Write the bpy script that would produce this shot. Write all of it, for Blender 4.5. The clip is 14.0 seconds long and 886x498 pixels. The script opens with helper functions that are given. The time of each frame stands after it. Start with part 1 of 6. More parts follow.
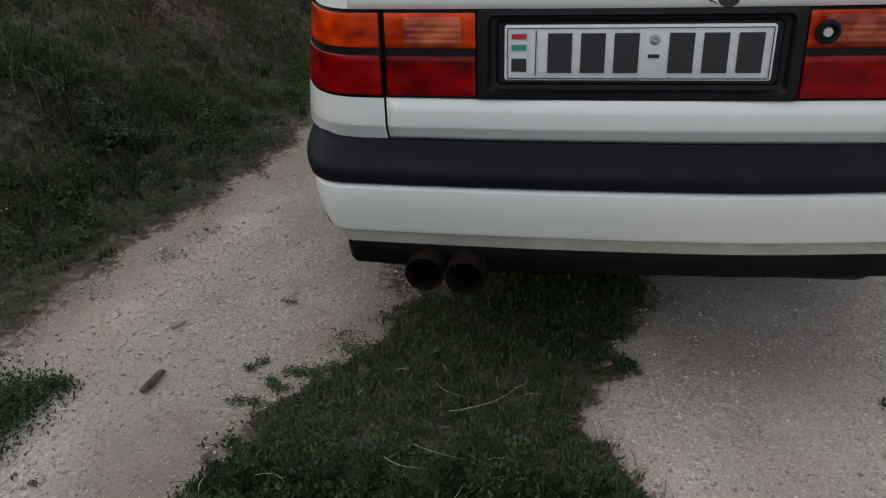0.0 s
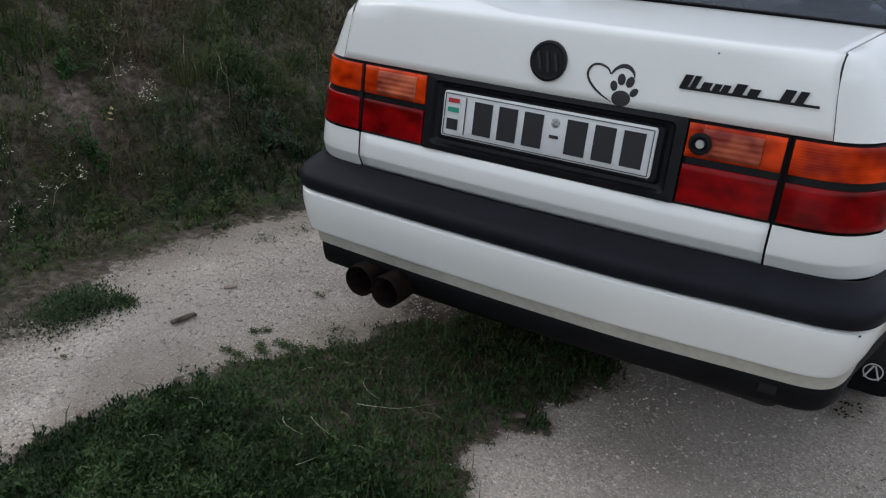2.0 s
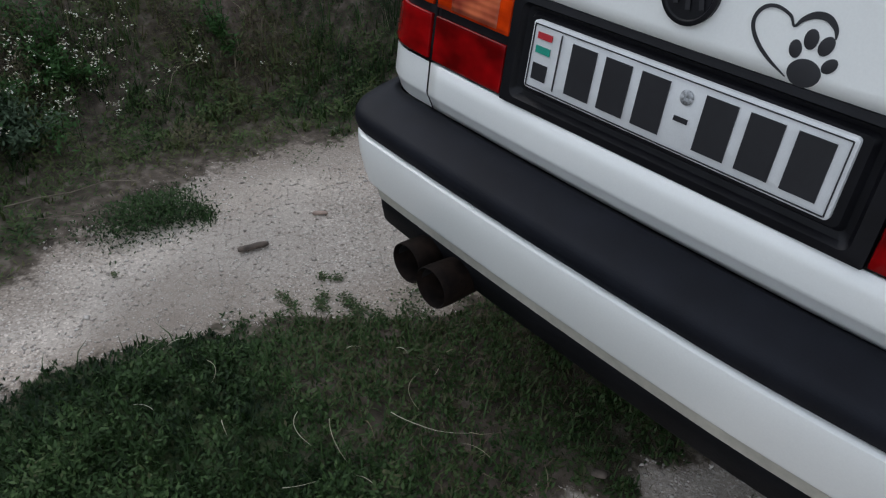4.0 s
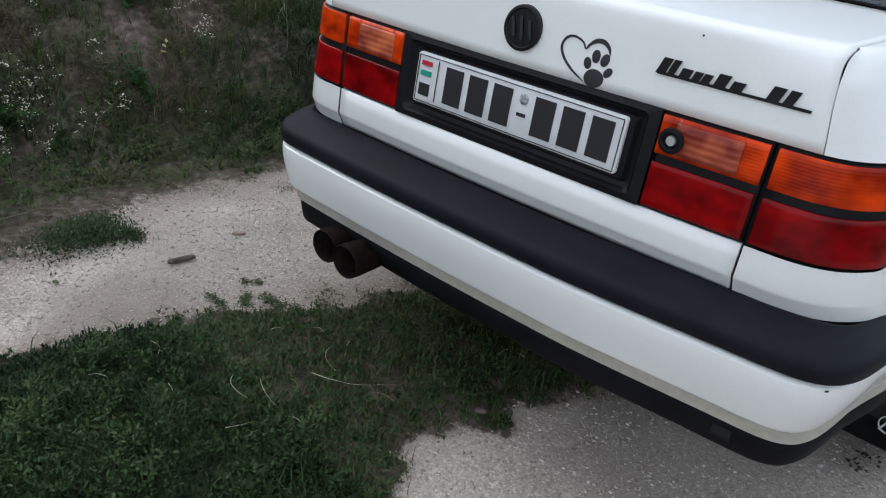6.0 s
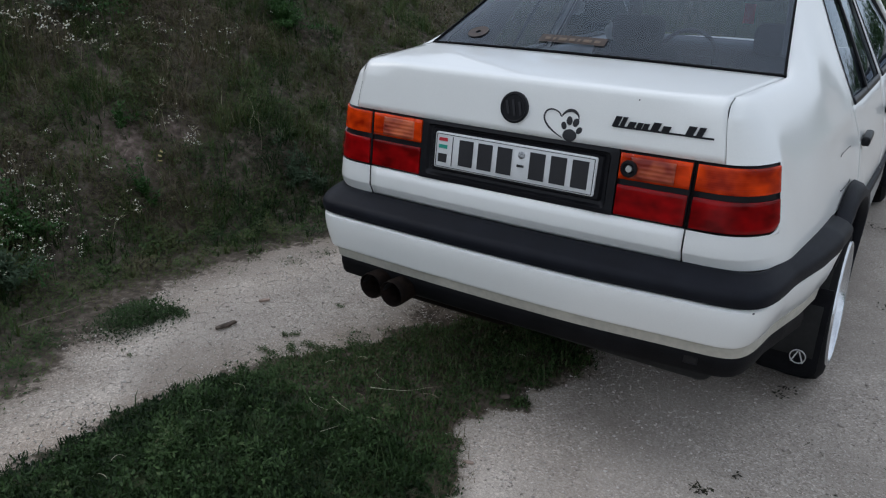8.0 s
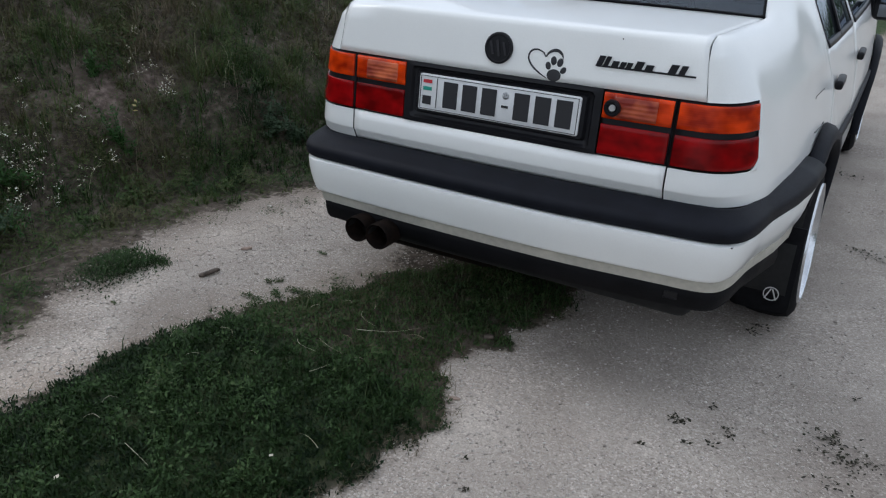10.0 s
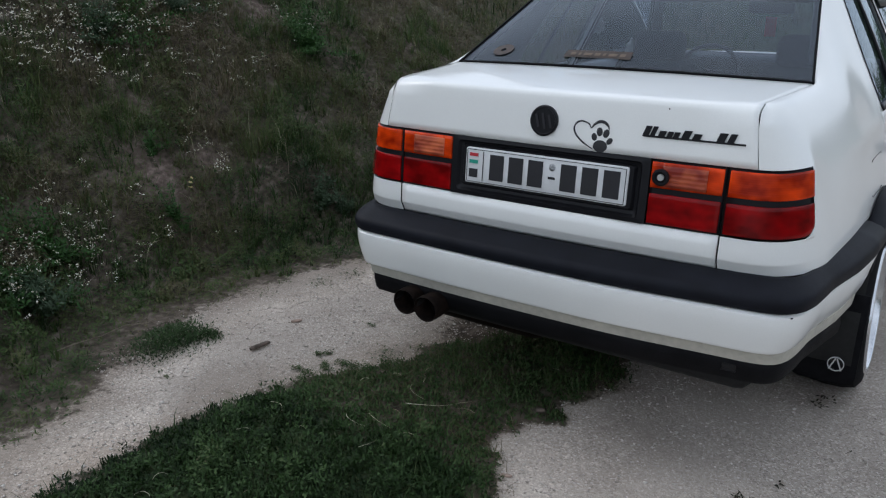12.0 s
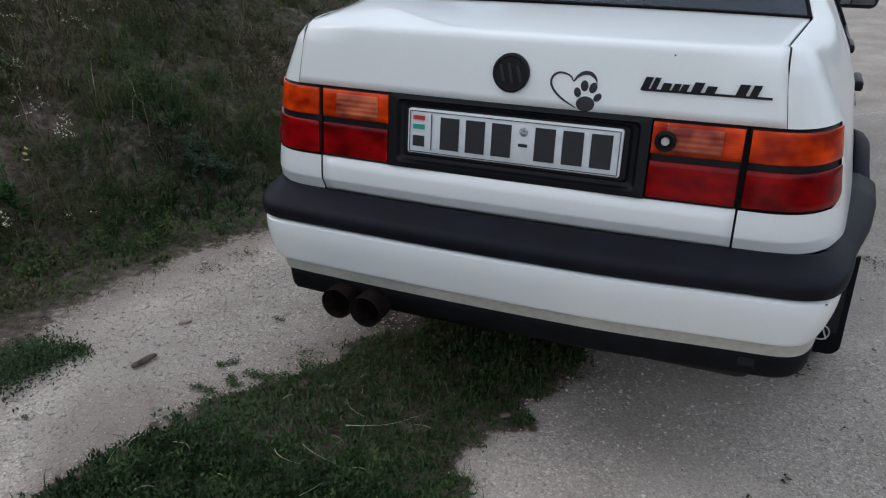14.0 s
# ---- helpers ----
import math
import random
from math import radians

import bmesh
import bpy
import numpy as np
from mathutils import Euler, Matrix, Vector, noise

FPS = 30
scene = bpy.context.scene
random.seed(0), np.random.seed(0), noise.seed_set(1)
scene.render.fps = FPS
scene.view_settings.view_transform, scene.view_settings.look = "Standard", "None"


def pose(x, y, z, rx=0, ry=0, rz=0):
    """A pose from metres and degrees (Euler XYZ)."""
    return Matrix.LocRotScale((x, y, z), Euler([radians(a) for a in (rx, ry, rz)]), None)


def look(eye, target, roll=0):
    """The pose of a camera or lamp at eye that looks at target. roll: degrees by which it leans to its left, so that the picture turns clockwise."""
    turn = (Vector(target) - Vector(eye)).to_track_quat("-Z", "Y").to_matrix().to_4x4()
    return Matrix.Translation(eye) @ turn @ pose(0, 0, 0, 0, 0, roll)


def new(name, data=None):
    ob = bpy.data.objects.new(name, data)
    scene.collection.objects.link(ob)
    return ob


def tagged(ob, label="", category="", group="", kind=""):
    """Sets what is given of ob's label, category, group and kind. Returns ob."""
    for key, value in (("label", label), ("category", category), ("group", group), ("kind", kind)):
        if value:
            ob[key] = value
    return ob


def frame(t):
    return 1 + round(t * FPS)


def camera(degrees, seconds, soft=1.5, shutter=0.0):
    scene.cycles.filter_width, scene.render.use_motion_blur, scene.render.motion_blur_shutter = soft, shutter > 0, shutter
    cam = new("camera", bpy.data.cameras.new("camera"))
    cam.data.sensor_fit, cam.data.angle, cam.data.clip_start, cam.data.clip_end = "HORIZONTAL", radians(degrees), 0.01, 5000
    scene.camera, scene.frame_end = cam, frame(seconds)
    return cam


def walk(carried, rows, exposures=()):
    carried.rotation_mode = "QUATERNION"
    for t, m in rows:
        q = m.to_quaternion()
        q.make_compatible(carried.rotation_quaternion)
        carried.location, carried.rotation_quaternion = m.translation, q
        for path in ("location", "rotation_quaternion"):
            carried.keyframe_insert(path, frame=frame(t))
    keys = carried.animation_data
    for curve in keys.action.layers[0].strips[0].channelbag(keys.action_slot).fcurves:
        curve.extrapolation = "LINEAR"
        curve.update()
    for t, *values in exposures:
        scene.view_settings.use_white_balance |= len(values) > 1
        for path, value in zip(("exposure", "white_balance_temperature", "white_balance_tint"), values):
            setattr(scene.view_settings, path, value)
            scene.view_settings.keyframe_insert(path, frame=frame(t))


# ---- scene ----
cam = camera(60.0, 14.0, soft=1.2)
PATH = [
    (0, (-0.202, 0.148, 1.289), (-0.426, 1.865, 0.29), -2.6),
    (0.5, (0.042, -0.054, 1.267), (-0.287, 1.679, 0.325), 2.9),
    (1, (0.243, -0.229, 1.299), (-0.237, 1.469, 0.358), 3.9),
    (1.5, (0.466, -0.156, 1.312), (-0.257, 1.52, 0.496), 1.1),
    (2, (0.634, 0.101, 1.324), (-0.243, 1.693, 0.491), 2.8),
    (2.5, (0.661, 0.374, 1.342), (-0.324, 1.884, 0.477), 3.5),
    (3, (0.664, 0.669, 1.347), (-0.598, 1.925, 0.437), 2.1),
    (3.2, (0.638, 0.742, 1.314), (-0.633, 1.942, 0.341), 2.2),
    (5.3, (0.474, 0.8, 1.274), (-0.62, 1.948, 0.055), 5.6),
    (5.5, (0.619, 0.726, 1.286), (-0.559, 1.894, 0.169), 4.3),
    (6, (0.843, 0.439, 1.324), (-0.243, 1.825, 0.374), 5.7),
    (6.5, (0.934, 0.178, 1.419), (-0.035, 1.738, 0.628), 3.8),
    (7, (1.06, -0.062, 1.435), (0.118, 1.533, 0.681), 2.6),
    (7.5, (1.016, -0.201, 1.436), (0.08, 1.395, 0.676), 2.7),
    (7.7, (0.957, -0.239, 1.438), (0.01, 1.358, 0.694), 1.6),
    (9.8, (0.908, -0.305, 1.429), (-0.041, 1.26, 0.621), 0.0),
    (10, (0.929, -0.324, 1.399), (0.065, 1.272, 0.561), 1.7),
    (10.5, (0.998, -0.296, 1.419), (0.054, 1.263, 0.596), -0.1),
    (11, (1.081, -0.261, 1.407), (0.073, 1.267, 0.601), -1.0),
    (11.5, (1.085, -0.253, 1.418), (0.008, 1.238, 0.632), -1.7),
    (12, (0.922, -0.308, 1.413), (-0.086, 1.279, 0.732), -0.6),
    (12.5, (0.804, -0.268, 1.427), (-0.068, 1.401, 0.754), -0.1),
    (13, (0.659, -0.132, 1.431), (-0.463, 1.383, 0.763), -5.2),
    (13.5, (0.569, -0.021, 1.375), (-0.486, 1.547, 0.72), -1.9),
    (14, (0.477, 0.013, 1.373), (-0.176, 1.708, 0.536), -0.1),
]
walk(cam, [(t, look(eye, target, roll)) for t, eye, target, roll in PATH],
     exposures=[(0.0, 0.4, 6350, 10), (1.0, 0.6, 6200, 10), (2.0, 0.58, 6050, 10), (2.5, 0.5, 5950, 10), (3.0, 0.5, 5900, 10), (5.5, 1.05, 6000, 10), (6.0, 0.95, 5950, 10), (6.5, 0.85, 5900, 10),
                (7.0, 0.55, 5900, 10), (7.5, 0.55, 5900, 10), (10.0, 0.68, 5900, 10), (10.5, 0.62, 5900, 10), (11.5, 0.68, 5900, 10), (13.0, 0.57, 5900, 10), (14.0, 0.6, 5900, 10)])

# ---- light ----
SUN_EL, SUN_AZ = 40.0, -97.0
world = bpy.data.worlds.new("sky")
scene.world = world
world.use_nodes = True
wn = world.node_tree
sky = wn.nodes.new("ShaderNodeTexSky")
sky.sky_type, sky.sun_disc = "NISHITA", False
sky.sun_elevation, sky.sun_rotation = radians(SUN_EL), radians(SUN_AZ)
sky.air_density, sky.dust_density, sky.ozone_density = 1.0, 3.0, 1.0
soft_cloud = wn.nodes.new("ShaderNodeTexNoise")
soft_cloud.inputs["Scale"].default_value, soft_cloud.inputs["Detail"].default_value = 2.2, 5.0
cloud_ramp = wn.nodes.new("ShaderNodeMapRange")
cloud_ramp.inputs["From Min"].default_value, cloud_ramp.inputs["From Max"].default_value = 0.35, 0.65
cloud_ramp.inputs["To Min"].default_value, cloud_ramp.inputs["To Max"].default_value = 0.55, 1.0
cloud_mix = wn.nodes.new("ShaderNodeMix")
cloud_mix.data_type = "RGBA"
cloud_mix.inputs[7].default_value = (7.0, 7.2, 7.45, 1)
wn.links.new(soft_cloud.outputs["Fac"], cloud_ramp.inputs["Value"])
wn.links.new(cloud_ramp.outputs["Result"], cloud_mix.inputs[0])
wn.links.new(sky.outputs[0], cloud_mix.inputs[6])
wn.links.new(cloud_mix.outputs[2], wn.nodes["Background"].inputs["Color"])
wn.nodes["Background"].inputs["Strength"].default_value = 0.091

sun = new("sun", bpy.data.lights.new("sun", "SUN"))
sun.data.energy, sun.data.angle, sun.data.color = 0.22, radians(22), (1.0, 0.95, 0.88)
az, el = radians(SUN_AZ), radians(SUN_EL)
sun.matrix_world = look((0, 0, 30), Vector((0, 0, 30)) - 10 * Vector((math.sin(az) * math.cos(el), math.cos(az) * math.cos(el), math.sin(el))))


# ---- materials ----
def material(name, colour, rough=0.5, metal=0.0, coat=0.0, vary=0.12, scale=8.0, bump=0.0, bump_scale=60.0, second=None, spec=0.5):
    """A surface with broad stains, fine grain and relief."""
    m = bpy.data.materials.new(name)
    m.use_nodes = True
    t, b = m.node_tree, m.node_tree.nodes["Principled BSDF"]
    b.inputs["Roughness"].default_value, b.inputs["Metallic"].default_value = rough, metal
    b.inputs["Coat Weight"].default_value, b.inputs["Specular IOR Level"].default_value = coat, spec
    b.inputs["Coat Roughness"].default_value = 0.06
    co = t.nodes.new("ShaderNodeTexCoord")
    big = t.nodes.new("ShaderNodeTexNoise")
    big.inputs["Scale"].default_value, big.inputs["Detail"].default_value = scale, 6
    t.links.new(co.outputs["Object"], big.inputs["Vector"])
    small = t.nodes.new("ShaderNodeTexNoise")
    small.inputs["Scale"].default_value, small.inputs["Detail"].default_value = bump_scale, 4
    t.links.new(co.outputs["Object"], small.inputs["Vector"])
    both = t.nodes.new("ShaderNodeMath")
    both.operation = "MULTIPLY_ADD"
    both.inputs[1].default_value = 0.4
    t.links.new(small.outputs["Fac"], both.inputs[0])
    scaled = t.nodes.new("ShaderNodeMath")
    scaled.operation = "MULTIPLY"
    scaled.inputs[1].default_value = 0.6
    t.links.new(big.outputs["Fac"], scaled.inputs[0])
    t.links.new(scaled.outputs[0], both.inputs[2])
    ramp = t.nodes.new("ShaderNodeValToRGB")
    lo = [c * (1 - vary) for c in colour]
    hi = second or [min(1, c * (1 + vary)) for c in colour]
    ramp.color_ramp.elements[0].position, ramp.color_ramp.elements[1].position = 0.36, 0.64
    ramp.color_ramp.elements[0].color, ramp.color_ramp.elements[1].color = (*lo, 1), (*hi, 1)
    t.links.new(both.outputs[0], ramp.inputs["Fac"])
    t.links.new(ramp.outputs["Color"], b.inputs["Base Color"])
    if bump:
        bp = t.nodes.new("ShaderNodeBump")
        bp.inputs["Strength"].default_value, bp.inputs["Distance"].default_value = bump, 0.004
        t.links.new(small.outputs["Fac"], bp.inputs["Height"])
        t.links.new(bp.outputs["Normal"], b.inputs["Normal"])
    return m


def leafy(name, colours, rough=0.6, through_light=0.25, toned=False):
    """Leaves and stems: each island takes a colour of its own, or the tone that its plant was given."""
    m = bpy.data.materials.new(name)
    m.use_nodes = True
    t, b = m.node_tree, m.node_tree.nodes["Principled BSDF"]
    g = t.nodes.new("ShaderNodeNewGeometry")
    ramp = t.nodes.new("ShaderNodeValToRGB")
    els = ramp.color_ramp.elements
    while len(els) < len(colours):
        els.new(0.5)
    for i, c in enumerate(colours):
        els[i].position, els[i].color = i / (len(colours) - 1), (*c, 1)
    if toned:
        g = t.nodes.new("ShaderNodeAttribute")
        g.attribute_name = "tone"
    t.links.new(g.outputs["Fac" if toned else "Random Per Island"], ramp.inputs["Fac"])
    t.links.new(ramp.outputs["Color"], b.inputs["Base Color"])
    b.inputs["Roughness"].default_value = rough
    b.inputs["Specular IOR Level"].default_value = 0.25
    tr = t.nodes.new("ShaderNodeBsdfTranslucent")
    t.links.new(ramp.outputs["Color"], tr.inputs["Color"])
    mix = t.nodes.new("ShaderNodeMixShader")
    mix.inputs[0].default_value = through_light
    t.links.new(b.outputs[0], mix.inputs[1])
    t.links.new(tr.outputs[0], mix.inputs[2])
    t.links.new(mix.outputs[0], t.nodes["Material Output"].inputs["Surface"])
    return m


def glassy(name, tint, dust=0.03, straight=0.08):
    """Thin window glass: it lets light through and mirrors at its angle."""
    m = bpy.data.materials.new(name)
    m.use_nodes = True
    t = m.node_tree
    t.nodes.remove(t.nodes["Principled BSDF"])
    tr, gl, df = t.nodes.new("ShaderNodeBsdfTransparent"), t.nodes.new("ShaderNodeBsdfGlossy"), t.nodes.new("ShaderNodeBsdfDiffuse")
    tr.inputs["Color"].default_value = (*tint, 1)
    gl.inputs["Roughness"].default_value = 0.02
    gl.inputs["Color"].default_value = (0.80, 0.89, 1.0, 1)
    df.inputs["Color"].default_value = (0.45, 0.47, 0.5, 1)
    lw = t.nodes.new("ShaderNodeLayerWeight")
    lw.inputs["Blend"].default_value = 0.5
    steep, fr = t.nodes.new("ShaderNodeMath"), t.nodes.new("ShaderNodeMath")
    steep.operation, steep.inputs[1].default_value = "POWER", 5.0
    fr.operation, fr.inputs[1].default_value, fr.inputs[2].default_value = "MULTIPLY_ADD", 1 - straight, straight
    t.links.new(lw.outputs["Facing"], steep.inputs[0])
    t.links.new(steep.outputs[0], fr.inputs[0])
    film, mix = t.nodes.new("ShaderNodeMixShader"), t.nodes.new("ShaderNodeMixShader")
    nz = t.nodes.new("ShaderNodeTexNoise")
    nz.inputs["Scale"].default_value = 5.0
    dm = t.nodes.new("ShaderNodeMath")
    dm.operation, dm.inputs[1].default_value = "MULTIPLY", dust * 2
    t.links.new(nz.outputs["Fac"], dm.inputs[0])
    t.links.new(dm.outputs[0], film.inputs[0])
    t.links.new(tr.outputs[0], film.inputs[1])
    t.links.new(df.outputs[0], film.inputs[2])
    t.links.new(fr.outputs[0], mix.inputs[0])
    t.links.new(film.outputs[0], mix.inputs[1])
    t.links.new(gl.outputs[0], mix.inputs[2])
    t.links.new(mix.outputs[0], t.nodes["Material Output"].inputs["Surface"])
    return m


def lens(name, colour, ribs=0.0, relief=0.22):
    """Moulded lamp plastic, with fine upright or lying ribs under a glossy skin."""
    m = material(name, colour, 0.2, coat=0.06, spec=0.18, vary=0.2, scale=7, bump_scale=40)
    t, b = m.node_tree, m.node_tree.nodes["Principled BSDF"]
    co = t.nodes.new("ShaderNodeTexCoord")
    blocks = t.nodes.new("ShaderNodeMapping")
    blocks.inputs["Scale"].default_value = (11.0, 11.0, 17.0)
    t.links.new(co.outputs["Object"], blocks.inputs["Vector"])
    # Noise puts the inner reflectors' bright and dark into the lens colour.
    optics = t.nodes.new("ShaderNodeTexNoise")
    optics.inputs["Scale"].default_value, optics.inputs["Detail"].default_value = 1.3, 2.0
    t.links.new(blocks.outputs["Vector"], optics.inputs["Vector"])
    depth = t.nodes.new("ShaderNodeValToRGB")
    depth.color_ramp.elements[0].position, depth.color_ramp.elements[1].position = 0.32, 0.68
    depth.color_ramp.elements[0].color = (colour[0] * 0.5, colour[1] * 0.3, colour[2] * 0.5, 1)
    depth.color_ramp.elements[1].color = (min(1.0, colour[0] * 1.45), colour[1] * 1.5, colour[2] * 1.5, 1)
    t.links.new(optics.outputs["Fac"], depth.inputs["Fac"])
    t.links.new(depth.outputs["Color"], b.inputs["Base Color"])
    if ribs:
        wv = t.nodes.new("ShaderNodeTexWave")
        wv.bands_direction, wv.inputs["Scale"].default_value = "Z", ribs
        wv.inputs["Distortion"].default_value = 0.4
        t.links.new(co.outputs["Object"], wv.inputs["Vector"])
        bp = t.nodes.new("ShaderNodeBump")
        bp.inputs["Strength"].default_value, bp.inputs["Distance"].default_value = relief, 0.002
        t.links.new(wv.outputs["Fac"], bp.inputs["Height"])
        t.links.new(bp.outputs["Normal"], b.inputs["Normal"])
    return m


PAINT = material("white_paint", (0.81, 0.818, 0.792), 0.3, coat=0.55, vary=0.03, scale=3, bump_scale=300)
RUBBER = material("bumper_plastic", (0.008, 0.009, 0.013), 0.55, spec=0.13, vary=0.3, scale=12, bump=0.12, bump_scale=420)
BLACK = material("satin_black_plastic", (0.007, 0.007, 0.009), 0.42, spec=0.22, vary=0.3, scale=20, bump_scale=300)
SKIRT = material("scuffed_black_plastic", (0.006, 0.006, 0.007), 0.6, spec=0.1, vary=0.35, scale=14, bump=0.15, bump_scale=200)
UNDER = material("underbody_black", (0.01, 0.01, 0.01), 0.85, vary=0.4, scale=10)
RED = lens("red_lens", (0.195, 0.001, 0.002), 14, 0.03)
AMBER = lens("amber_lens", (0.49, 0.036, 0.001), 55, 0.10)
SMOKE = lens("clear_ribbed_lens", (0.40, 0.095, 0.04), 26, 0.4)
PLATE = material("plate_white", (0.66, 0.67, 0.67), 0.45, vary=0.06, scale=30, bump_scale=500)
INK = material("black_ink", (0.015, 0.015, 0.018), 0.45, vary=0.2)
FLAG_RED = material("flag_red", (0.45, 0.02, 0.03), 0.5)
FLAG_GREEN = material("flag_green", (0.02, 0.28, 0.2), 0.5)
GLASS = glassy("window_glass", (0.60, 0.66, 0.74), 0.014, 0.07)
SIDE_GLASS = glassy("side_glass", (0.62, 0.67, 0.67), 0.02, 0.05)
# darker copy for the front doors; its tint stands in for dark reflections
DARK_GLASS = glassy("dark_side_glass", (0.20, 0.22, 0.22), 0.01, 0.02)
SEAL = material("window_rubber", (0.004, 0.004, 0.005), 0.7, spec=0.08, vary=0.2)
TYRE = material("tyre_rubber", (0.006, 0.006, 0.007), 0.75, spec=0.08, vary=0.3, scale=15, bump=0.2)
ALLOY = material("polished_alloy", (0.62, 0.64, 0.66), 0.22, metal=0.9, vary=0.08, scale=10)
RUST = material("rusty_steel", (0.005, 0.0035, 0.003), 0.75, metal=0.1, vary=0.5, scale=22, bump=0.3, second=(0.018, 0.011, 0.008), spec=0.12)
# exhaust soot, and the painted dark of the tow hook slot
SOOT_AND_SLOT = material("soot", (0.006, 0.005, 0.005), 0.95, vary=0.3)
CLOTH = material("grey_seat_cloth", (0.018, 0.020, 0.028), 0.95, vary=0.25, scale=30, bump=0.3)
TRIM = material("cabin_plastic", (0.024, 0.026, 0.032), 0.7, vary=0.2, scale=20)
LIP_GREY = material("warm_grey_lip", (0.44, 0.42, 0.36), 0.7, vary=0.16, scale=9, bump_scale=60)
SILVER = material("mirror_silver", (0.16, 0.17, 0.19), 0.05, metal=1.0, vary=0.02)
CHROME = material("steel_pin", (0.62, 0.63, 0.62), 0.35, metal=0.5)


# ---- ground ----
rng = np.random.default_rng(7)
EDGE_Y = [-30, 0.0, 0.97, 1.1, 1.18, 1.35, 1.6, 1.78, 2.03, 2.34, 2.7, 3.0, 3.5, 6.0, 8.0, 9.5, 11.0, 14.0, 50.0, 80.0, 300.0]
EDGE_X = [-1.6, -1.5, -1.5, -1.54, -1.70, -1.78, -1.82, -1.80, -1.73, -1.66, -1.54, -1.40, -1.32, -0.95, -0.2, 0.6, 0.95, 1.2, 1.3, 3.0, 10.0]
LEFT_Y = [-30, 0.5, 0.86, 1.1, 1.3, 1.45, 1.6, 1.78, 2.0, 2.25, 2.6, 4.0, 6.0, 18.0, 80.0]
LEFT_X = [-1.3, -1.06, -1.04, -1.0, -0.975, -0.93, -0.80, -0.66, -0.57, -0.40, -0.34, -0.3, -0.2, 2.2, 5.0]
RIGHT_Y = [-30, 0.5, 0.9, 1.15, 1.27, 1.43, 1.56, 1.68, 1.755, 1.84, 1.97, 2.08, 2.25, 3.0, 6.0, 18.0, 80.0]
RIGHT_X = [-0.3, -0.06, -0.01, 0.055, 0.065, 0.01, -0.07, -0.03, 0.125, 0.04, 0.06, 0.165, 0.15, 0.2, 0.3, 2.7, 5.5]


def wobble(x, y, f, seed=0):
    """A cheap smooth unevenness for arrays."""
    s = seed * 1.7
    return (np.sin(x * f + 1.3 * s) * np.cos(y * f * 1.13 + s) + 0.5 * np.sin(x * f * 2.3 + y * f * 1.9 + s * 2.1)
            + 0.3 * np.cos(x * f * 4.9 - y * f * 4.1 + s)) / 1.8


def ragged(x, y, seed):
    return 0.05 * wobble(x, y, 9, seed) + 0.03 * wobble(x, y, 27, seed + 1) + 0.015 * wobble(x, y, 71, seed + 2)


TABLE = np.random.default_rng(41).random((97, 89))


def patches(x, y, size, seed=0):
    """Soft irregular patches of about that size, from 0 to 1."""
    u, v = x / size + 13.7 * seed, y / size + 7.9 * seed
    i, j = np.floor(u).astype(int), np.floor(v).astype(int)
    a, b = u - i, v - j
    a, b = a * a * (3 - 2 * a), b * b * (3 - 2 * b)
    t = lambda p, q: TABLE[p % 97, q % 89]
    return (t(i, j) * (1 - a) + t(i + 1, j) * a) * (1 - b) + (t(i, j + 1) * (1 - a) + t(i + 1, j + 1) * a) * b


def past_edge(x, y):
    """How far a place lies up the bank from the gravel's edge."""
    return np.interp(y, EDGE_Y, EDGE_X) - x


def in_strip(x, y):
    """How far a place lies inside the grass between the wheel tracks; less than nothing outside."""
    return np.minimum(x - np.interp(y, LEFT_Y, LEFT_X), np.interp(y, RIGHT_Y, RIGHT_X) - x) + ragged(x, y, 3) - 0.6 * np.clip((y - 4.5) / 2, 0, 1)


def bare(x, y):
    """Patches where the earth shows on the bank."""
    out = 0.5 * np.clip(wobble(x, y, 3.7, 31) - 0.5, 0, 1)
    for cx, cy, rx, ry in ((-2.42, 2.20, 0.20, 0.15), (-3.26, 3.87, 0.14, 0.12), (-2.86, 2.45, 0.1, 0.07), (-2.39, 2.50, 0.08, 0.06)):
        out = out + np.exp(-((x - cx) / rx) ** 2 - ((y - cy) / ry) ** 2)
    return np.clip(out, 0, 1)


def strip_growth(x, y):
    """How well the weeds grow: hummocks, thin places and a worn brown end under the car."""
    g = 0.62 + 0.42 * wobble(x, y, 7.3, 51) + 0.3 * wobble(x, y, 17, 52) + 0.2 * wobble(x, y, 39, 53)
    worn = np.clip((y - 1.30) / 0.3, 0, 1) * np.clip((-0.15 - x) / 0.2, 0, 1) + 0.5 * np.exp(-((x + 0.04) / 0.16) ** 2 - ((y - 1.46) / 0.2) ** 2)
    return np.clip(g, 0.12, 1.3), np.clip(worn + 0.75 * np.clip((y - 1.28 - 0.25 * wobble(x, y, 5.1, 54)) / 0.35, 0, 1), 0, 1)


def height(x, y):
    d = past_edge(x, y)
    rise = np.where(d > 0.12, 0.62 * (d - 0.12) * np.clip((d - 0.12) / 0.5, 0.25, 1), 0)
    rise = np.minimum(rise, 1.9 + 0.25 * (rise - 1.9)) + np.clip(d, 0, 1) * 0.06 * wobble(x, y, 2.6, 5)
    right = np.clip(x - 4.2 - 0.2 * np.clip(y, 0, 60), 0, None)
    hump = 0.03 * np.clip(in_strip(x, y) / 0.25, 0, 1)
    return rise + 0.12 * np.minimum(right, 4) + hump + 0.006 * wobble(x, y, 3.1, 2) * (d < 0.3)


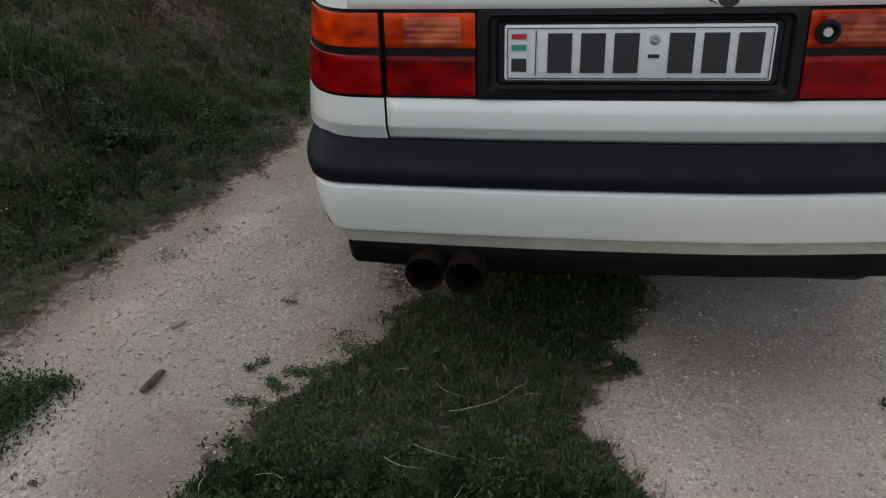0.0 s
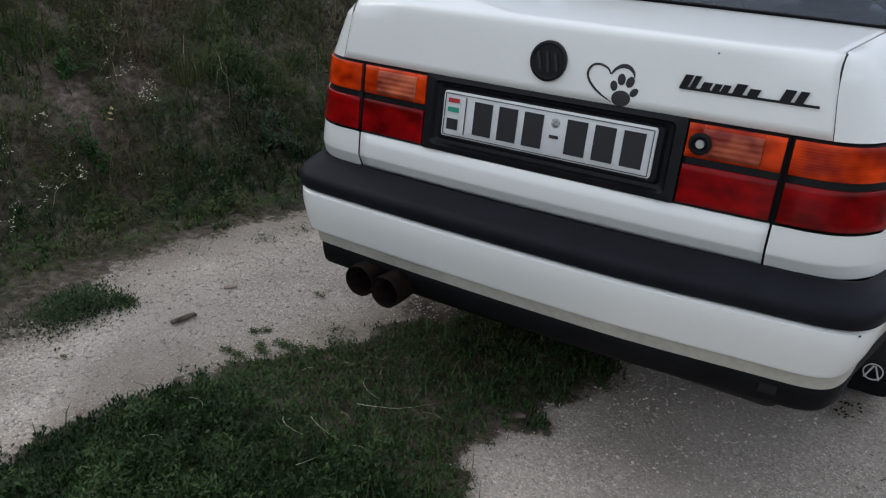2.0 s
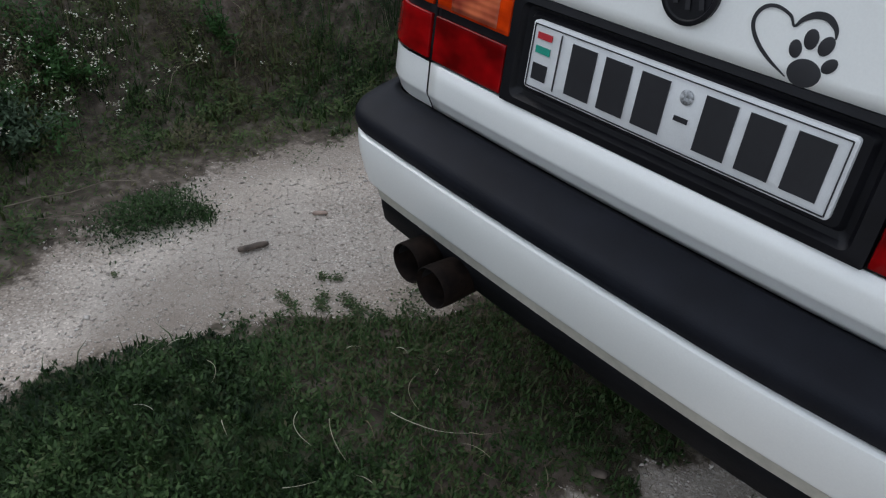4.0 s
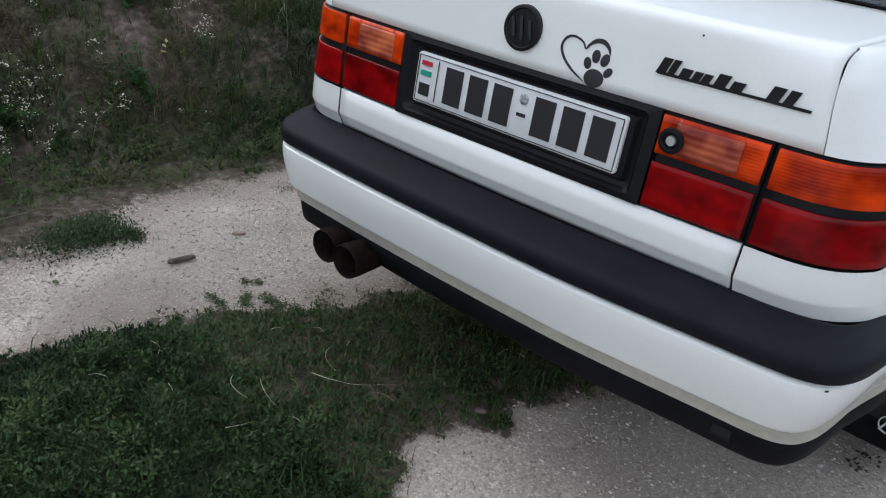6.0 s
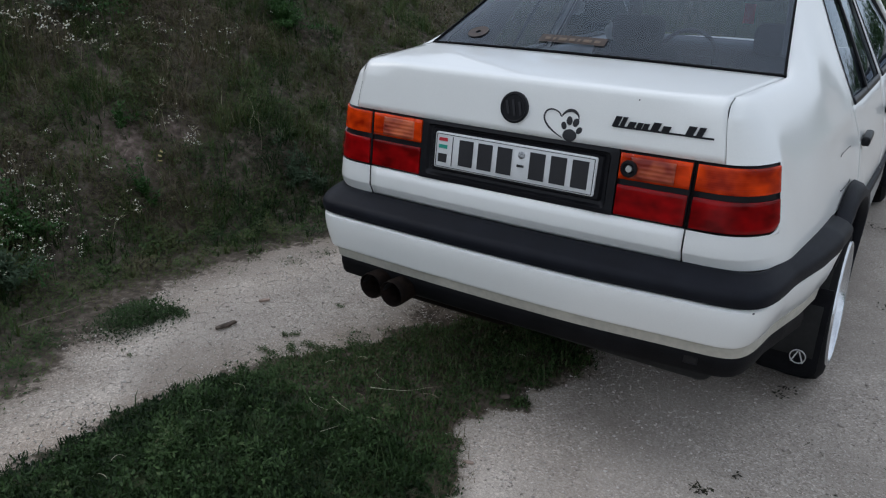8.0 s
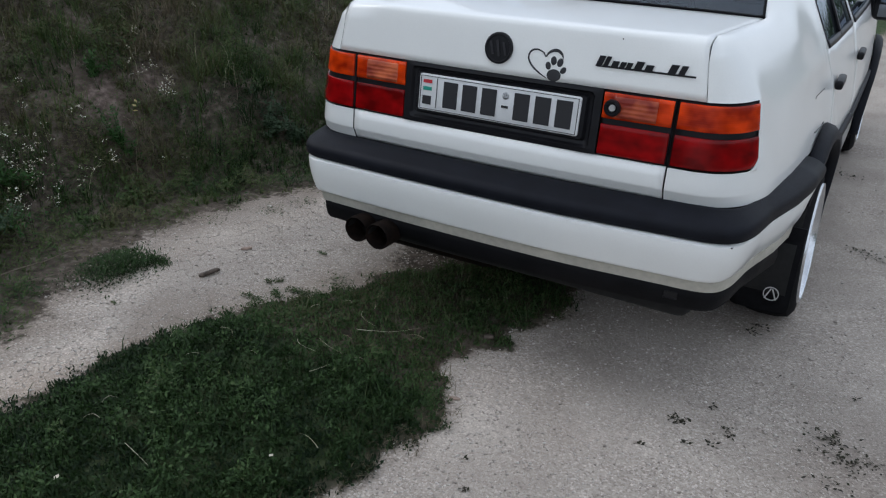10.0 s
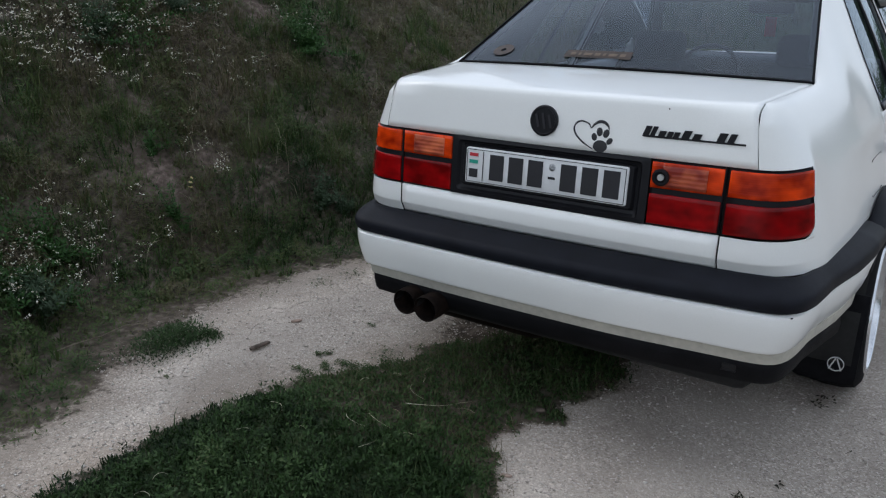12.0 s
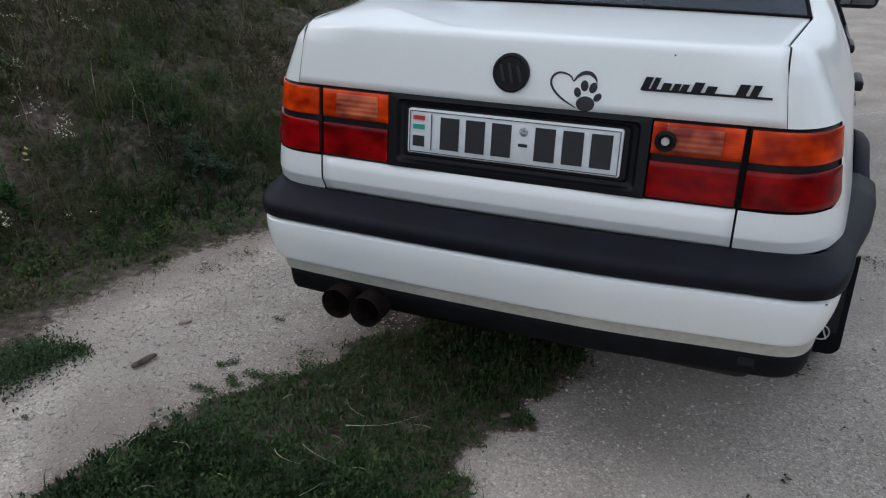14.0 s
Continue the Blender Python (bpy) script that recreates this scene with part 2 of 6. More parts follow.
def axis(fine_lo, fine_hi, step, far_lo, far_hi, growth=1.22):
    out = list(np.arange(fine_lo, fine_hi + step / 2, step))
    s, v = step, fine_hi
    while v < far_hi:
        s *= growth
        v += s
        out.append(v)
    s, v = step, fine_lo
    while v > far_lo:
        s *= growth
        v -= s
        out.insert(0, v)
    return np.array(out)


def mesh_from(name, verts, faces_flat, sizes, mats, smooth=False):
    me = bpy.data.meshes.new(name)
    verts = np.asarray(verts, dtype=np.float32)
    me.vertices.add(len(verts))
    me.vertices.foreach_set("co", verts.ravel())
    me.loops.add(len(faces_flat))
    me.loops.foreach_set("vertex_index", np.asarray(faces_flat, dtype=np.int32))
    me.polygons.add(len(sizes))
    starts = np.concatenate(([0], np.cumsum(sizes)[:-1])).astype(np.int32)
    me.polygons.foreach_set("loop_start", starts)
    if smooth:
        me.polygons.foreach_set("use_smooth", np.ones(len(sizes), dtype=bool))
    me.update(calc_edges=True)
    for m in mats:
        me.materials.append(m)
    return me


def ground_material():
    m = bpy.data.materials.new("gravel_and_soil")
    m.use_nodes = True
    t, b = m.node_tree, m.node_tree.nodes["Principled BSDF"]
    link = t.links.new
    co = t.nodes.new("ShaderNodeTexCoord")

    def noise_node(scale, detail=5):
        n = t.nodes.new("ShaderNodeTexNoise")
        n.inputs["Scale"].default_value, n.inputs["Detail"].default_value = scale, detail
        link(co.outputs["Object"], n.inputs["Vector"])
        return n

    def ramp_node(src, *stops):
        r = t.nodes.new("ShaderNodeValToRGB")
        els = r.color_ramp.elements
        while len(els) < len(stops):
            els.new(0.5)
        for e, (p, c) in zip(els, stops):
            e.position, e.color = p, (*c, 1)
        link(src, r.inputs["Fac"])
        return r

    def mix_node(fac, a, c, blend="MIX"):
        n = t.nodes.new("ShaderNodeMix")
        n.data_type, n.blend_type = "RGBA", blend
        if isinstance(fac, float):
            n.inputs[0].default_value = fac
        else:
            link(fac, n.inputs[0])
        link(a, n.inputs[6])
        link(c, n.inputs[7])
        return n.outputs[2]

    pebble = t.nodes.new("ShaderNodeTexVoronoi")
    pebble.inputs["Scale"].default_value = 175
    link(co.outputs["Object"], pebble.inputs["Vector"])
    grit = t.nodes.new("ShaderNodeTexVoronoi")
    grit.inputs["Scale"].default_value = 400
    link(co.outputs["Object"], grit.inputs["Vector"])
    sep = t.nodes.new("ShaderNodeSeparateColor")
    link(pebble.outputs["Color"], sep.inputs[0])
    sep2 = t.nodes.new("ShaderNodeSeparateColor")
    link(grit.outputs["Color"], sep2.inputs[0])
    stones = ramp_node(sep.outputs[0], (0.0, (0.25, 0.218, 0.19)), (0.25, (0.40, 0.360, 0.322)), (0.8, (0.50, 0.455, 0.412)), (1.0, (0.76, 0.71, 0.66)))
    sand = ramp_node(sep2.outputs[1], (0.0, (0.35, 0.313, 0.278)), (0.6, (0.47, 0.428, 0.387)), (1.0, (0.61, 0.565, 0.52)))
    patch = noise_node(1.7, 6)
    many = ramp_node(patch.outputs["Fac"], (0.38, (0.25, 0.25, 0.25)), (0.6, (0.8, 0.8, 0.8)))
    gravel = mix_node(many.outputs["Color"], sand.outputs["Color"], stones.outputs["Color"])
    tone = ramp_node(noise_node(2.1, 9).outputs["Fac"], (0.28, (0.62, 0.59, 0.56)), (0.5, (0.81, 0.79, 0.76)), (0.74, (1.02, 1.0, 0.965)))
    gravel = mix_node(1.0, gravel, tone.outputs["Color"], "MULTIPLY")
    chalky = t.nodes.new("ShaderNodeAttribute")
    chalky.attribute_name = "chalk"
    white = t.nodes.new("ShaderNodeRGB")
    white.outputs[0].default_value = (1.42, 1.41, 1.40, 1)
    gravel = mix_node(chalky.outputs["Fac"], gravel, mix_node(1.0, gravel, white.outputs[0], "MULTIPLY"))
    soil = ramp_node(noise_node(24, 8).outputs["Fac"], (0.3, (0.034, 0.029, 0.021)), (0.52, (0.088, 0.072, 0.055)), (0.72, (0.20, 0.17, 0.14)))
    mask = t.nodes.new("ShaderNodeAttribute")
    mask.attribute_name = "soil"
    fine = noise_node(38, 6)
    add = t.nodes.new("ShaderNodeMath")
    add.operation = "ADD"
    link(mask.outputs["Fac"], add.inputs[0])
    link(fine.outputs["Fac"], add.inputs[1])
    edge = ramp_node(add.outputs[0], (0.78, (0, 0, 0)), (1.18, (1, 1, 1)))
    brown = t.nodes.new("ShaderNodeRGB")
    brown.outputs[0].default_value = (0.58, 0.53, 0.48, 1)
    tinted = mix_node(1.0, gravel, brown.outputs[0], "MULTIPLY")
    dusty = t.nodes.new("ShaderNodeAttribute")
    dusty.attribute_name = "earth"
    gravel = mix_node(dusty.outputs["Fac"], gravel, tinted)
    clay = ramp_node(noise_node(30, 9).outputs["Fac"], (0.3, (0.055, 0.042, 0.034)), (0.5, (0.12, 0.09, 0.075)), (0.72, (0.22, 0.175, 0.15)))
    bald = t.nodes.new("ShaderNodeAttribute")
    bald.attribute_name = "bald"
    turf = ramp_node(noise_node(9, 8).outputs["Fac"], (0.3, (0.023, 0.045, 0.013)), (0.5, (0.038, 0.066, 0.020)), (0.7, (0.07, 0.088, 0.036)))
    afar = t.nodes.new("ShaderNodeAttribute")
    afar.attribute_name = "turf"
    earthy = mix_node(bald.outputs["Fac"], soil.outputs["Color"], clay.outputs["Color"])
    earthy = mix_node(afar.outputs["Fac"], earthy, turf.outputs["Color"])
    colour = mix_node(edge.outputs["Color"], gravel, earthy)
    link(colour, b.inputs["Base Color"])
    b.inputs["Roughness"].default_value, b.inputs["Specular IOR Level"].default_value = 0.92, 0.2
    heights = t.nodes.new("ShaderNodeMath")
    heights.operation = "MULTIPLY_ADD"
    heights.inputs[1].default_value = -1.0
    link(grit.outputs["Distance"], heights.inputs[0])
    link(fine.outputs["Fac"], heights.inputs[2])
    bp = t.nodes.new("ShaderNodeBump")
    bp.inputs["Strength"].default_value, bp.inputs["Distance"].default_value = 0.4, 0.005
    link(heights.outputs[0], bp.inputs["Height"])
    link(bp.outputs["Normal"], b.inputs["Normal"])
    return m


gx, gy = axis(-4.0, 2.6, 0.03, -400, 400), axis(-0.6, 5.0, 0.03, -400, 900)
X, Y = np.meshgrid(gx, gy)
Z = height(X, Y)
nx, ny = len(gx), len(gy)
idx = np.arange(nx * ny).reshape(ny, nx)
quads = np.stack([idx[:-1, :-1], idx[:-1, 1:], idx[1:, 1:], idx[1:, :-1]], -1).reshape(-1, 4)
ground_me = mesh_from("ground", np.stack([X, Y, Z], -1).reshape(-1, 3), quads.ravel(), np.full(len(quads), 4), [ground_material()], True)
ground_me.attributes.new("turf", "FLOAT", "POINT").data.foreach_set("value", np.maximum(np.clip((np.hypot(X + 1, Y) - 5) / 6, 0, 1), 0.8 * np.clip(in_strip(X, Y) / 0.12, 0, 1) * (1 - strip_growth(X, Y)[1])).ravel().astype(np.float32))
wide_soil = 0.12 * np.exp(-((Y - 1.4) / 0.36) ** 4) + 0.06 + 0.08 * patches(X, Y, 0.3, 3)
soil_mask = np.clip(0.36 + (past_edge(X, Y) + wide_soil) / 0.3 + ragged(X, Y, 8) * 4, 0, 1)
soil_mask = np.maximum(soil_mask, np.clip(0.35 + in_strip(X, Y) / 0.12, 0, 0.9))
earth = np.clip(0.75 + past_edge(X, Y) * 1.5 + 0.25 * wobble(X, Y, 4.1, 41) + 0.12 * wobble(X, Y, 13, 42), 0, 1)
earth = np.maximum(earth, np.clip(np.where(X < -0.42, 0.72, 0.3) + in_strip(X, Y) * np.where(X < -0.42, 2.6, 9.0) + 0.25 * wobble(X, Y, 7, 43), 0, 1))
ground_me.attributes.new("earth", "FLOAT", "POINT").data.foreach_set("value", earth.ravel().astype(np.float32))
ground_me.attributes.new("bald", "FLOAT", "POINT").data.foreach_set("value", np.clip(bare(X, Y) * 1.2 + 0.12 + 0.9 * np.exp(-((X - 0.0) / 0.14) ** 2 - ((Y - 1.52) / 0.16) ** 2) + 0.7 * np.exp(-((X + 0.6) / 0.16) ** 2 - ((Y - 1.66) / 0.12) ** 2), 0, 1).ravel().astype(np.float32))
chalk = np.exp(-((X - 0.22) / 0.30) ** 2 - ((Y - 1.45) / 0.55) ** 2) + 0.7 * np.exp(-((past_edge(X, Y) + 0.36) / 0.13) ** 2) * (Y < 2.6)
chalk = np.clip(chalk * (0.45 + 0.8 * patches(X, Y, 0.22, 4)) + 0.25 * (patches(X, Y, 0.6, 2) - 0.4), 0, 1)
ground_me.attributes.new("chalk", "FLOAT", "POINT").data.foreach_set("value", chalk.ravel().astype(np.float32))
soil_mask = np.maximum(soil_mask, 0.75 * np.exp(-((X + 0.42) / 0.26) ** 4 - ((Y - 2.28) / 0.24) ** 4))
soil_mask = np.maximum(soil_mask, np.clip((X - 4.0 - 0.2 * np.clip(Y, 0, 60)) / 0.4, 0, 1))
ground_me.attributes.new("soil", "FLOAT", "POINT").data.foreach_set("value", soil_mask.ravel().astype(np.float32))
ground = tagged(new("ground", ground_me), "pale limestone gravel track beside a rising earth bank", "ground", kind="structure")


# ---- plants and stones on the ground ----
def give_tone(me, tone, per):
    me.attributes.new("tone", "FLOAT", "POINT").data.foreach_set("value", np.repeat(np.clip(tone, 0, 1), per).astype(np.float32))


def blades(name, x, y, h, w, lean, mat, label, category, turn=None, tone=None):
    """Grass: each blade a bent, tapering strip of three steps."""
    n = len(x)
    z = height(x, y) - 0.005
    a = rng.uniform(0, 2 * np.pi, n) if turn is None else turn
    side = np.stack([np.cos(a), np.sin(a), np.zeros(n)], -1)
    fwd = np.stack([-np.sin(a), np.cos(a), np.zeros(n)], -1)
    base = np.stack([x, y, z], -1)
    up = np.array([0, 0, 1.0])
    mid = base + fwd * (lean * h * 0.3)[:, None] + up * (h * 0.55)[:, None]
    tip = base + fwd * (lean * h)[:, None] + up * (h * np.sqrt(np.clip(1 - 0.5 * lean * lean, 0.15, 1)))[:, None]
    ww = (w / 2)[:, None]
    v = np.stack([base - side * ww, base + side * ww, mid + side * ww * 0.8, mid - side * ww * 0.8, tip], 1).reshape(-1, 3)
    o = (np.arange(n) * 5)[:, None]
    f = np.concatenate([o + np.array([0, 1, 2, 3]), o + np.array([3, 2, 4])], 1).ravel()
    me = mesh_from(name, v, f, np.tile([4, 3], n), [mat], True)
    if tone is not None:
        give_tone(me, tone, 5)
    return tagged(new(name, me), label, category, kind="stuff")


def leaves(name, x, y, z, length, width, tilt, mat, label, category, tone=None, kind="stuff"):
    """Small pointed leaves, folded a little along the middle."""
    n = len(x)
    a = rng.uniform(0, 2 * np.pi, n)
    fwd = np.stack([np.cos(a) * np.cos(tilt), np.sin(a) * np.cos(tilt), np.sin(tilt)], -1)
    side = np.stack([-np.sin(a), np.cos(a), rng.uniform(-0.5, 0.5, n)], -1)
    c = np.stack([x, y, z], -1)
    l, w = length[:, None], width[:, None]
    v = np.stack([c, c + fwd * l * 0.45 + side * w * 0.5, c + fwd * l, c + fwd * l * 0.45 - side * w * 0.5], 1).reshape(-1, 3)
    o = (np.arange(n) * 4)[:, None]
    f = (o + np.array([0, 1, 2, 3])).ravel()
    me = mesh_from(name, v, f, np.full(n, 4), [mat])
    if tone is not None:
        give_tone(me, tone, 4)
    return tagged(new(name, me), label, category, kind=kind)


def scatter(n, x0, x1, y0, y1):
    return rng.uniform(x0, x1, n), rng.uniform(y0, y1, n)


KNOT = leafy("low_leaf_green", [(0.007, 0.022, 0.005), (0.016, 0.046, 0.009), (0.032, 0.08, 0.016), (0.052, 0.11, 0.025)])
GRASS = leafy("bank_grass_green", [(0.010, 0.022, 0.006), (0.020, 0.040, 0.010), (0.034, 0.056, 0.014), (0.045, 0.06, 0.02)])
MEADOW = leafy("meadow", [(0.018, 0.040, 0.012), (0.043, 0.080, 0.021), (0.072, 0.108, 0.031), (0.102, 0.108, 0.044), (0.122, 0.102, 0.060), (0.17, 0.138, 0.095), (0.30, 0.25, 0.18)], toned=True)
STRAW = leafy("dry_straw", [(0.30, 0.26, 0.17), (0.42, 0.38, 0.28), (0.22, 0.18, 0.11)])
BLEACHED = leafy("bleached_stalk", [(0.36, 0.33, 0.22), (0.55, 0.52, 0.40), (0.24, 0.2, 0.12)])
PETAL = leafy("white_petals", [(0.74, 0.75, 0.68), (0.56, 0.53, 0.42), (0.36, 0.31, 0.21), (0.66, 0.67, 0.58), (0.46, 0.41, 0.29)])
SAGE = leafy("sage_leaf", [(0.05, 0.085, 0.045), (0.075, 0.11, 0.065), (0.035, 0.065, 0.028)])

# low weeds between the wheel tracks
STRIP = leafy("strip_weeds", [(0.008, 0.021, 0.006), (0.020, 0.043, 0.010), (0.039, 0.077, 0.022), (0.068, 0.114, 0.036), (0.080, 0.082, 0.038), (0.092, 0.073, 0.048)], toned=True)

WITHERED = leafy("withered_blades", [(0.10, 0.08, 0.045), (0.16, 0.13, 0.08), (0.06, 0.06, 0.025), (0.24, 0.20, 0.14)])

cx, cy = scatter(38000, -1.5, 0.6, -0.4, 3.0)
grow, worn = strip_growth(cx, cy)
keep = (in_strip(cx, cy) > rng.uniform(-0.01, 0.075, len(cx))) & (rng.uniform(0, 1, len(cx)) < np.clip(0.45 + 0.6 * grow, 0, 1) * (1 - 0.35 * worn))
cx, cy, grow, worn = cx[keep], cy[keep], grow[keep], worn[keep]
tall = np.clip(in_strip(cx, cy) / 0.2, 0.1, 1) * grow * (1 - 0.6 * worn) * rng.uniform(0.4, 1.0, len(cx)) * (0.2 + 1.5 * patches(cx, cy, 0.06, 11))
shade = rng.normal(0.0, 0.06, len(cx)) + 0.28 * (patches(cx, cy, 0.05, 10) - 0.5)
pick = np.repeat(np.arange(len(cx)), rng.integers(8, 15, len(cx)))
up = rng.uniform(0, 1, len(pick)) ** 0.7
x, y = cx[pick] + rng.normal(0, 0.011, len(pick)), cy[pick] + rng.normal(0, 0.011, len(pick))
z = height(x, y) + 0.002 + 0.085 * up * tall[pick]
# Leaves low in a clump take darker tones: the shade there is coloured in.
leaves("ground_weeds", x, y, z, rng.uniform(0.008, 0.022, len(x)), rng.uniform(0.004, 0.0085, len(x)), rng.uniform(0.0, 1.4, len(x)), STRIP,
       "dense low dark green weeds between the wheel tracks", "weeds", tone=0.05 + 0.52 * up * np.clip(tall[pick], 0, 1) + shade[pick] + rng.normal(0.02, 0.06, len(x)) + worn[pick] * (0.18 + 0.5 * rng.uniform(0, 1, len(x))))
x, y = scatter(26000, -1.5, 0.6, -0.4, 3.4)
grow, worn = strip_growth(x, y)
keep = (in_strip(x, y) > rng.uniform(0.0, 0.1, len(x))) & (rng.uniform(0, 1, len(x)) < (0.3 + 0.7 * grow) * (1 - 0.4 * worn))
x, y, grow, worn = x[keep], y[keep], grow[keep], worn[keep]
blades("short_grass", x, y, rng.uniform(0.02, 0.085, len(x)) * (0.5 + 0.6 * grow), rng.uniform(0.002, 0.0045, len(x)), rng.uniform(0.2, 1.2, len(x)), STRIP,
       "short green grass growing on the centre strip", "grass", tone=0.3 + rng.normal(0, 0.12, len(x)) + 0.6 * worn * rng.uniform(0, 1, len(x)) + 0.2 * (grow - 0.6))
x, y = scatter(9000, -1.2, 0.4, 0.3, 2.2)
keep = (np.abs(in_strip(x, y) - 0.02) < 0.05) & (x > -0.35) | (strip_growth(x, y)[1] > rng.uniform(0.2, 1.6, len(x))) & (in_strip(x, y) > 0)
x, y = x[keep], y[keep]
blades("withered_grass", x, y, rng.uniform(0.015, 0.05, len(x)), rng.uniform(0.0012, 0.0026, len(x)), rng.uniform(0.6, 1.39, len(x)), WITHERED,
       "short withered brown grass on the worn strip margin", "grass")
x, y = scatter(70000, -1.8, 0.6, -7.0, 7.0)
keep = (in_strip(x, y) > rng.uniform(0.0, 0.1, len(x))) & ((y < -0.35) | (y > 2.9))
x, y = x[keep], y[keep]
blades("strip_grass", x, y, rng.uniform(0.03, 0.09, len(x)), rng.uniform(0.004, 0.009, len(x)), rng.uniform(0.2, 1.2, len(x)), STRIP,
       "low green grass along the middle of the track", "grass", tone=0.14 + rng.normal(0, 0.12, len(x)))
STALKS = [(-0.51, 1.35, -0.41, 1.32), (-0.45, 1.39, -0.33, 1.35), (-0.36, 1.22, -0.33, 1.28), (-0.56, 0.70, -0.44, 0.67), (-0.38, 1.50, -0.23, 1.59), (-0.43, 1.61, -0.34, 1.55), (-0.78, 1.28, -0.70, 1.25)]
x, y = scatter(120, -1.0, 0.05, 0.2, 2.1)
keep = in_strip(x, y) > 0.06
turn = rng.uniform(0, 6.283, len(x))
reach = rng.uniform(0.025, 0.075, len(x))
STALKS += [(float(p), float(q), float(p + r * np.cos(a)), float(q + r * np.sin(a))) for p, q, a, r, k in zip(x, y, turn, reach, keep) if k][:20]
verts, quads = [], []
for x0, y0, x1, y1 in STALKS:
    side = np.array([-(y1 - y0), x1 - x0]) * rng.uniform(-0.2, 0.2)
    base = len(verts)
    rise = rng.uniform(0.002, 0.010)
    for t in np.linspace(0, 1, 9):
        p = np.array([x0, y0]) * (1 - t) + np.array([x1, y1]) * t + side * 4 * t * (1 - t)
        z = float(height(p[:1], p[1:])[0]) + 0.034 + rise * 4 * t * (1 - t)
        w = 0.0011 * (1 - 0.7 * t)
        across = np.array([-(y1 - y0), x1 - x0]) / math.hypot(x1 - x0, y1 - y0) * w
        verts += [(p[0] - across[0], p[1] - across[1], z), (p[0], p[1], z + w), (p[0] + across[0], p[1] + across[1], z)]
    for k in range(8):
        o = base + 3 * k
        quads += [o, o + 1, o + 4, o + 3, o + 1, o + 2, o + 5, o + 4]
tagged(new("dry_stalks", mesh_from("dry_stalks", verts, quads, np.full(len(quads) // 4, 4), [BLEACHED], True)), "bleached dry grass stalks lying on the strip", "grass", kind="stuff")

# the bank
def patchy(x, y):
    return 0.5 + 0.5 * wobble(x, y, 1.9, 11) + 0.25 * wobble(x, y, 5.3, 12)


def green_share(x, y, d):
    return np.clip(np.maximum(1.25 - 1.6 * np.abs(d - 0.25), 0.42) + 0.9 * wobble(x, y, 2.3, 14) + 0.5 * wobble(x, y, 6.1, 15), 0.08, 1)


def clumps(n, x0, x1, y0, y1, reach):
    """Centres of grass clumps on the bank, thinning out with distance."""
    x, y = scatter(n, x0, x1, y0, y1)
    d = past_edge(x, y) + ragged(x, y, 8) * 1.5
    near = np.exp(-np.hypot(x + 2.0, y - 2.0) / reach)
    keep = (d > rng.uniform(-0.06, 0.24, n)) & (patches(x, y, 0.16, 5) > rng.uniform(0.0, 0.55, n)) & (rng.uniform(0, 1, n) < (0.15 + 0.95 * near) * np.clip(1.05 - 1.05 * bare(x, y), 0.03, 1))
    return x[keep], y[keep], d[keep]


cx, cy, cd = clumps(72000, -8.5, 0.6, -5.0, 11.0, 3.2)
ctone = np.clip(1 - green_share(cx, cy, cd), 0, 1) * 0.62 + rng.normal(0.12, 0.07, len(cx)) + 0.34 * (patches(cx, cy, 0.30, 6) - 0.5)
csize = np.clip(0.55 + 0.75 * patchy(cx, cy) + rng.normal(0, 0.2, len(cx)), 0.3, 1.6) * np.clip(0.42 + cd, 0.22, 1.0)
pick = np.repeat(np.arange(len(cx)), rng.integers(8, 17, len(cx)))
a = rng.uniform(0, 6.283, len(pick))
r = np.abs(rng.normal(0, 0.026, len(pick))) * csize[pick]
x, y = cx[pick] + np.cos(a) * r, cy[pick] + np.sin(a) * r
h = rng.uniform(0.045, 0.135, len(pick)) * csize[pick]
blades("bank_grass", x, y, h, rng.uniform(0.0028, 0.0062, len(pick)), np.clip(0.55 + r * 14 + rng.normal(0, 0.3, len(pick)), 0.1, 1.39), MEADOW,
       "clumps of green and dry grass covering the bank", "grass", turn=a - np.pi / 2 + rng.normal(0, 0.5, len(pick)), tone=ctone[pick] + rng.normal(0, 0.09, len(pick)))

# a close cover of small leaves over the whole bank, thin towards the gravel
x, y = scatter(1000000, -5.2, -1.2, -0.6, 6.0)
d = past_edge(x, y) + ragged(x, y, 8) * 1.5
tuft = patches(x, y, 0.085, 7)
cover = np.clip(0.62 + 0.5 * wobble(x, y, 6.3, 61), 0.15, 1) * np.clip(1.9 * tuft - 0.1, 0.06, 1.1) * np.clip((d + 0.15) / 0.34, 0, 1) * np.clip(1.1 - 1.15 * bare(x, y), 0.02, 1)
keep = rng.uniform(0, 1, len(x)) < cover * np.clip(1.25 - 0.16 * np.hypot(x + 2.0, y - 1.8), 0.3, 1)
x, y, d, cover, tuft = x[keep], y[keep], d[keep], cover[keep], tuft[keep]
up = rng.uniform(0, 1, len(x))
lush = green_share(x, y, d)
leaves("bank_turf", x, y, height(x, y) + 0.002 + 0.10 * up * cover * np.clip(0.25 + 1.3 * tuft, 0.2, 1.4), rng.uniform(0.008, 0.026, len(x)), rng.uniform(0.003, 0.008, len(x)), rng.uniform(-0.3, 0.9, len(x)), MEADOW,
       "short mixed green and withered growth covering the bank", "weeds",
       tone=0.1 + 0.45 * (1 - lush) + 0.16 * up + 0.42 * (patches(x, y, 0.14, 8) - 0.5) + 0.3 * (patches(x, y, 0.5, 9) - 0.5) + rng.normal(0, 0.055, len(x)) + 0.25 * np.clip(-d / 0.2, 0, 1))

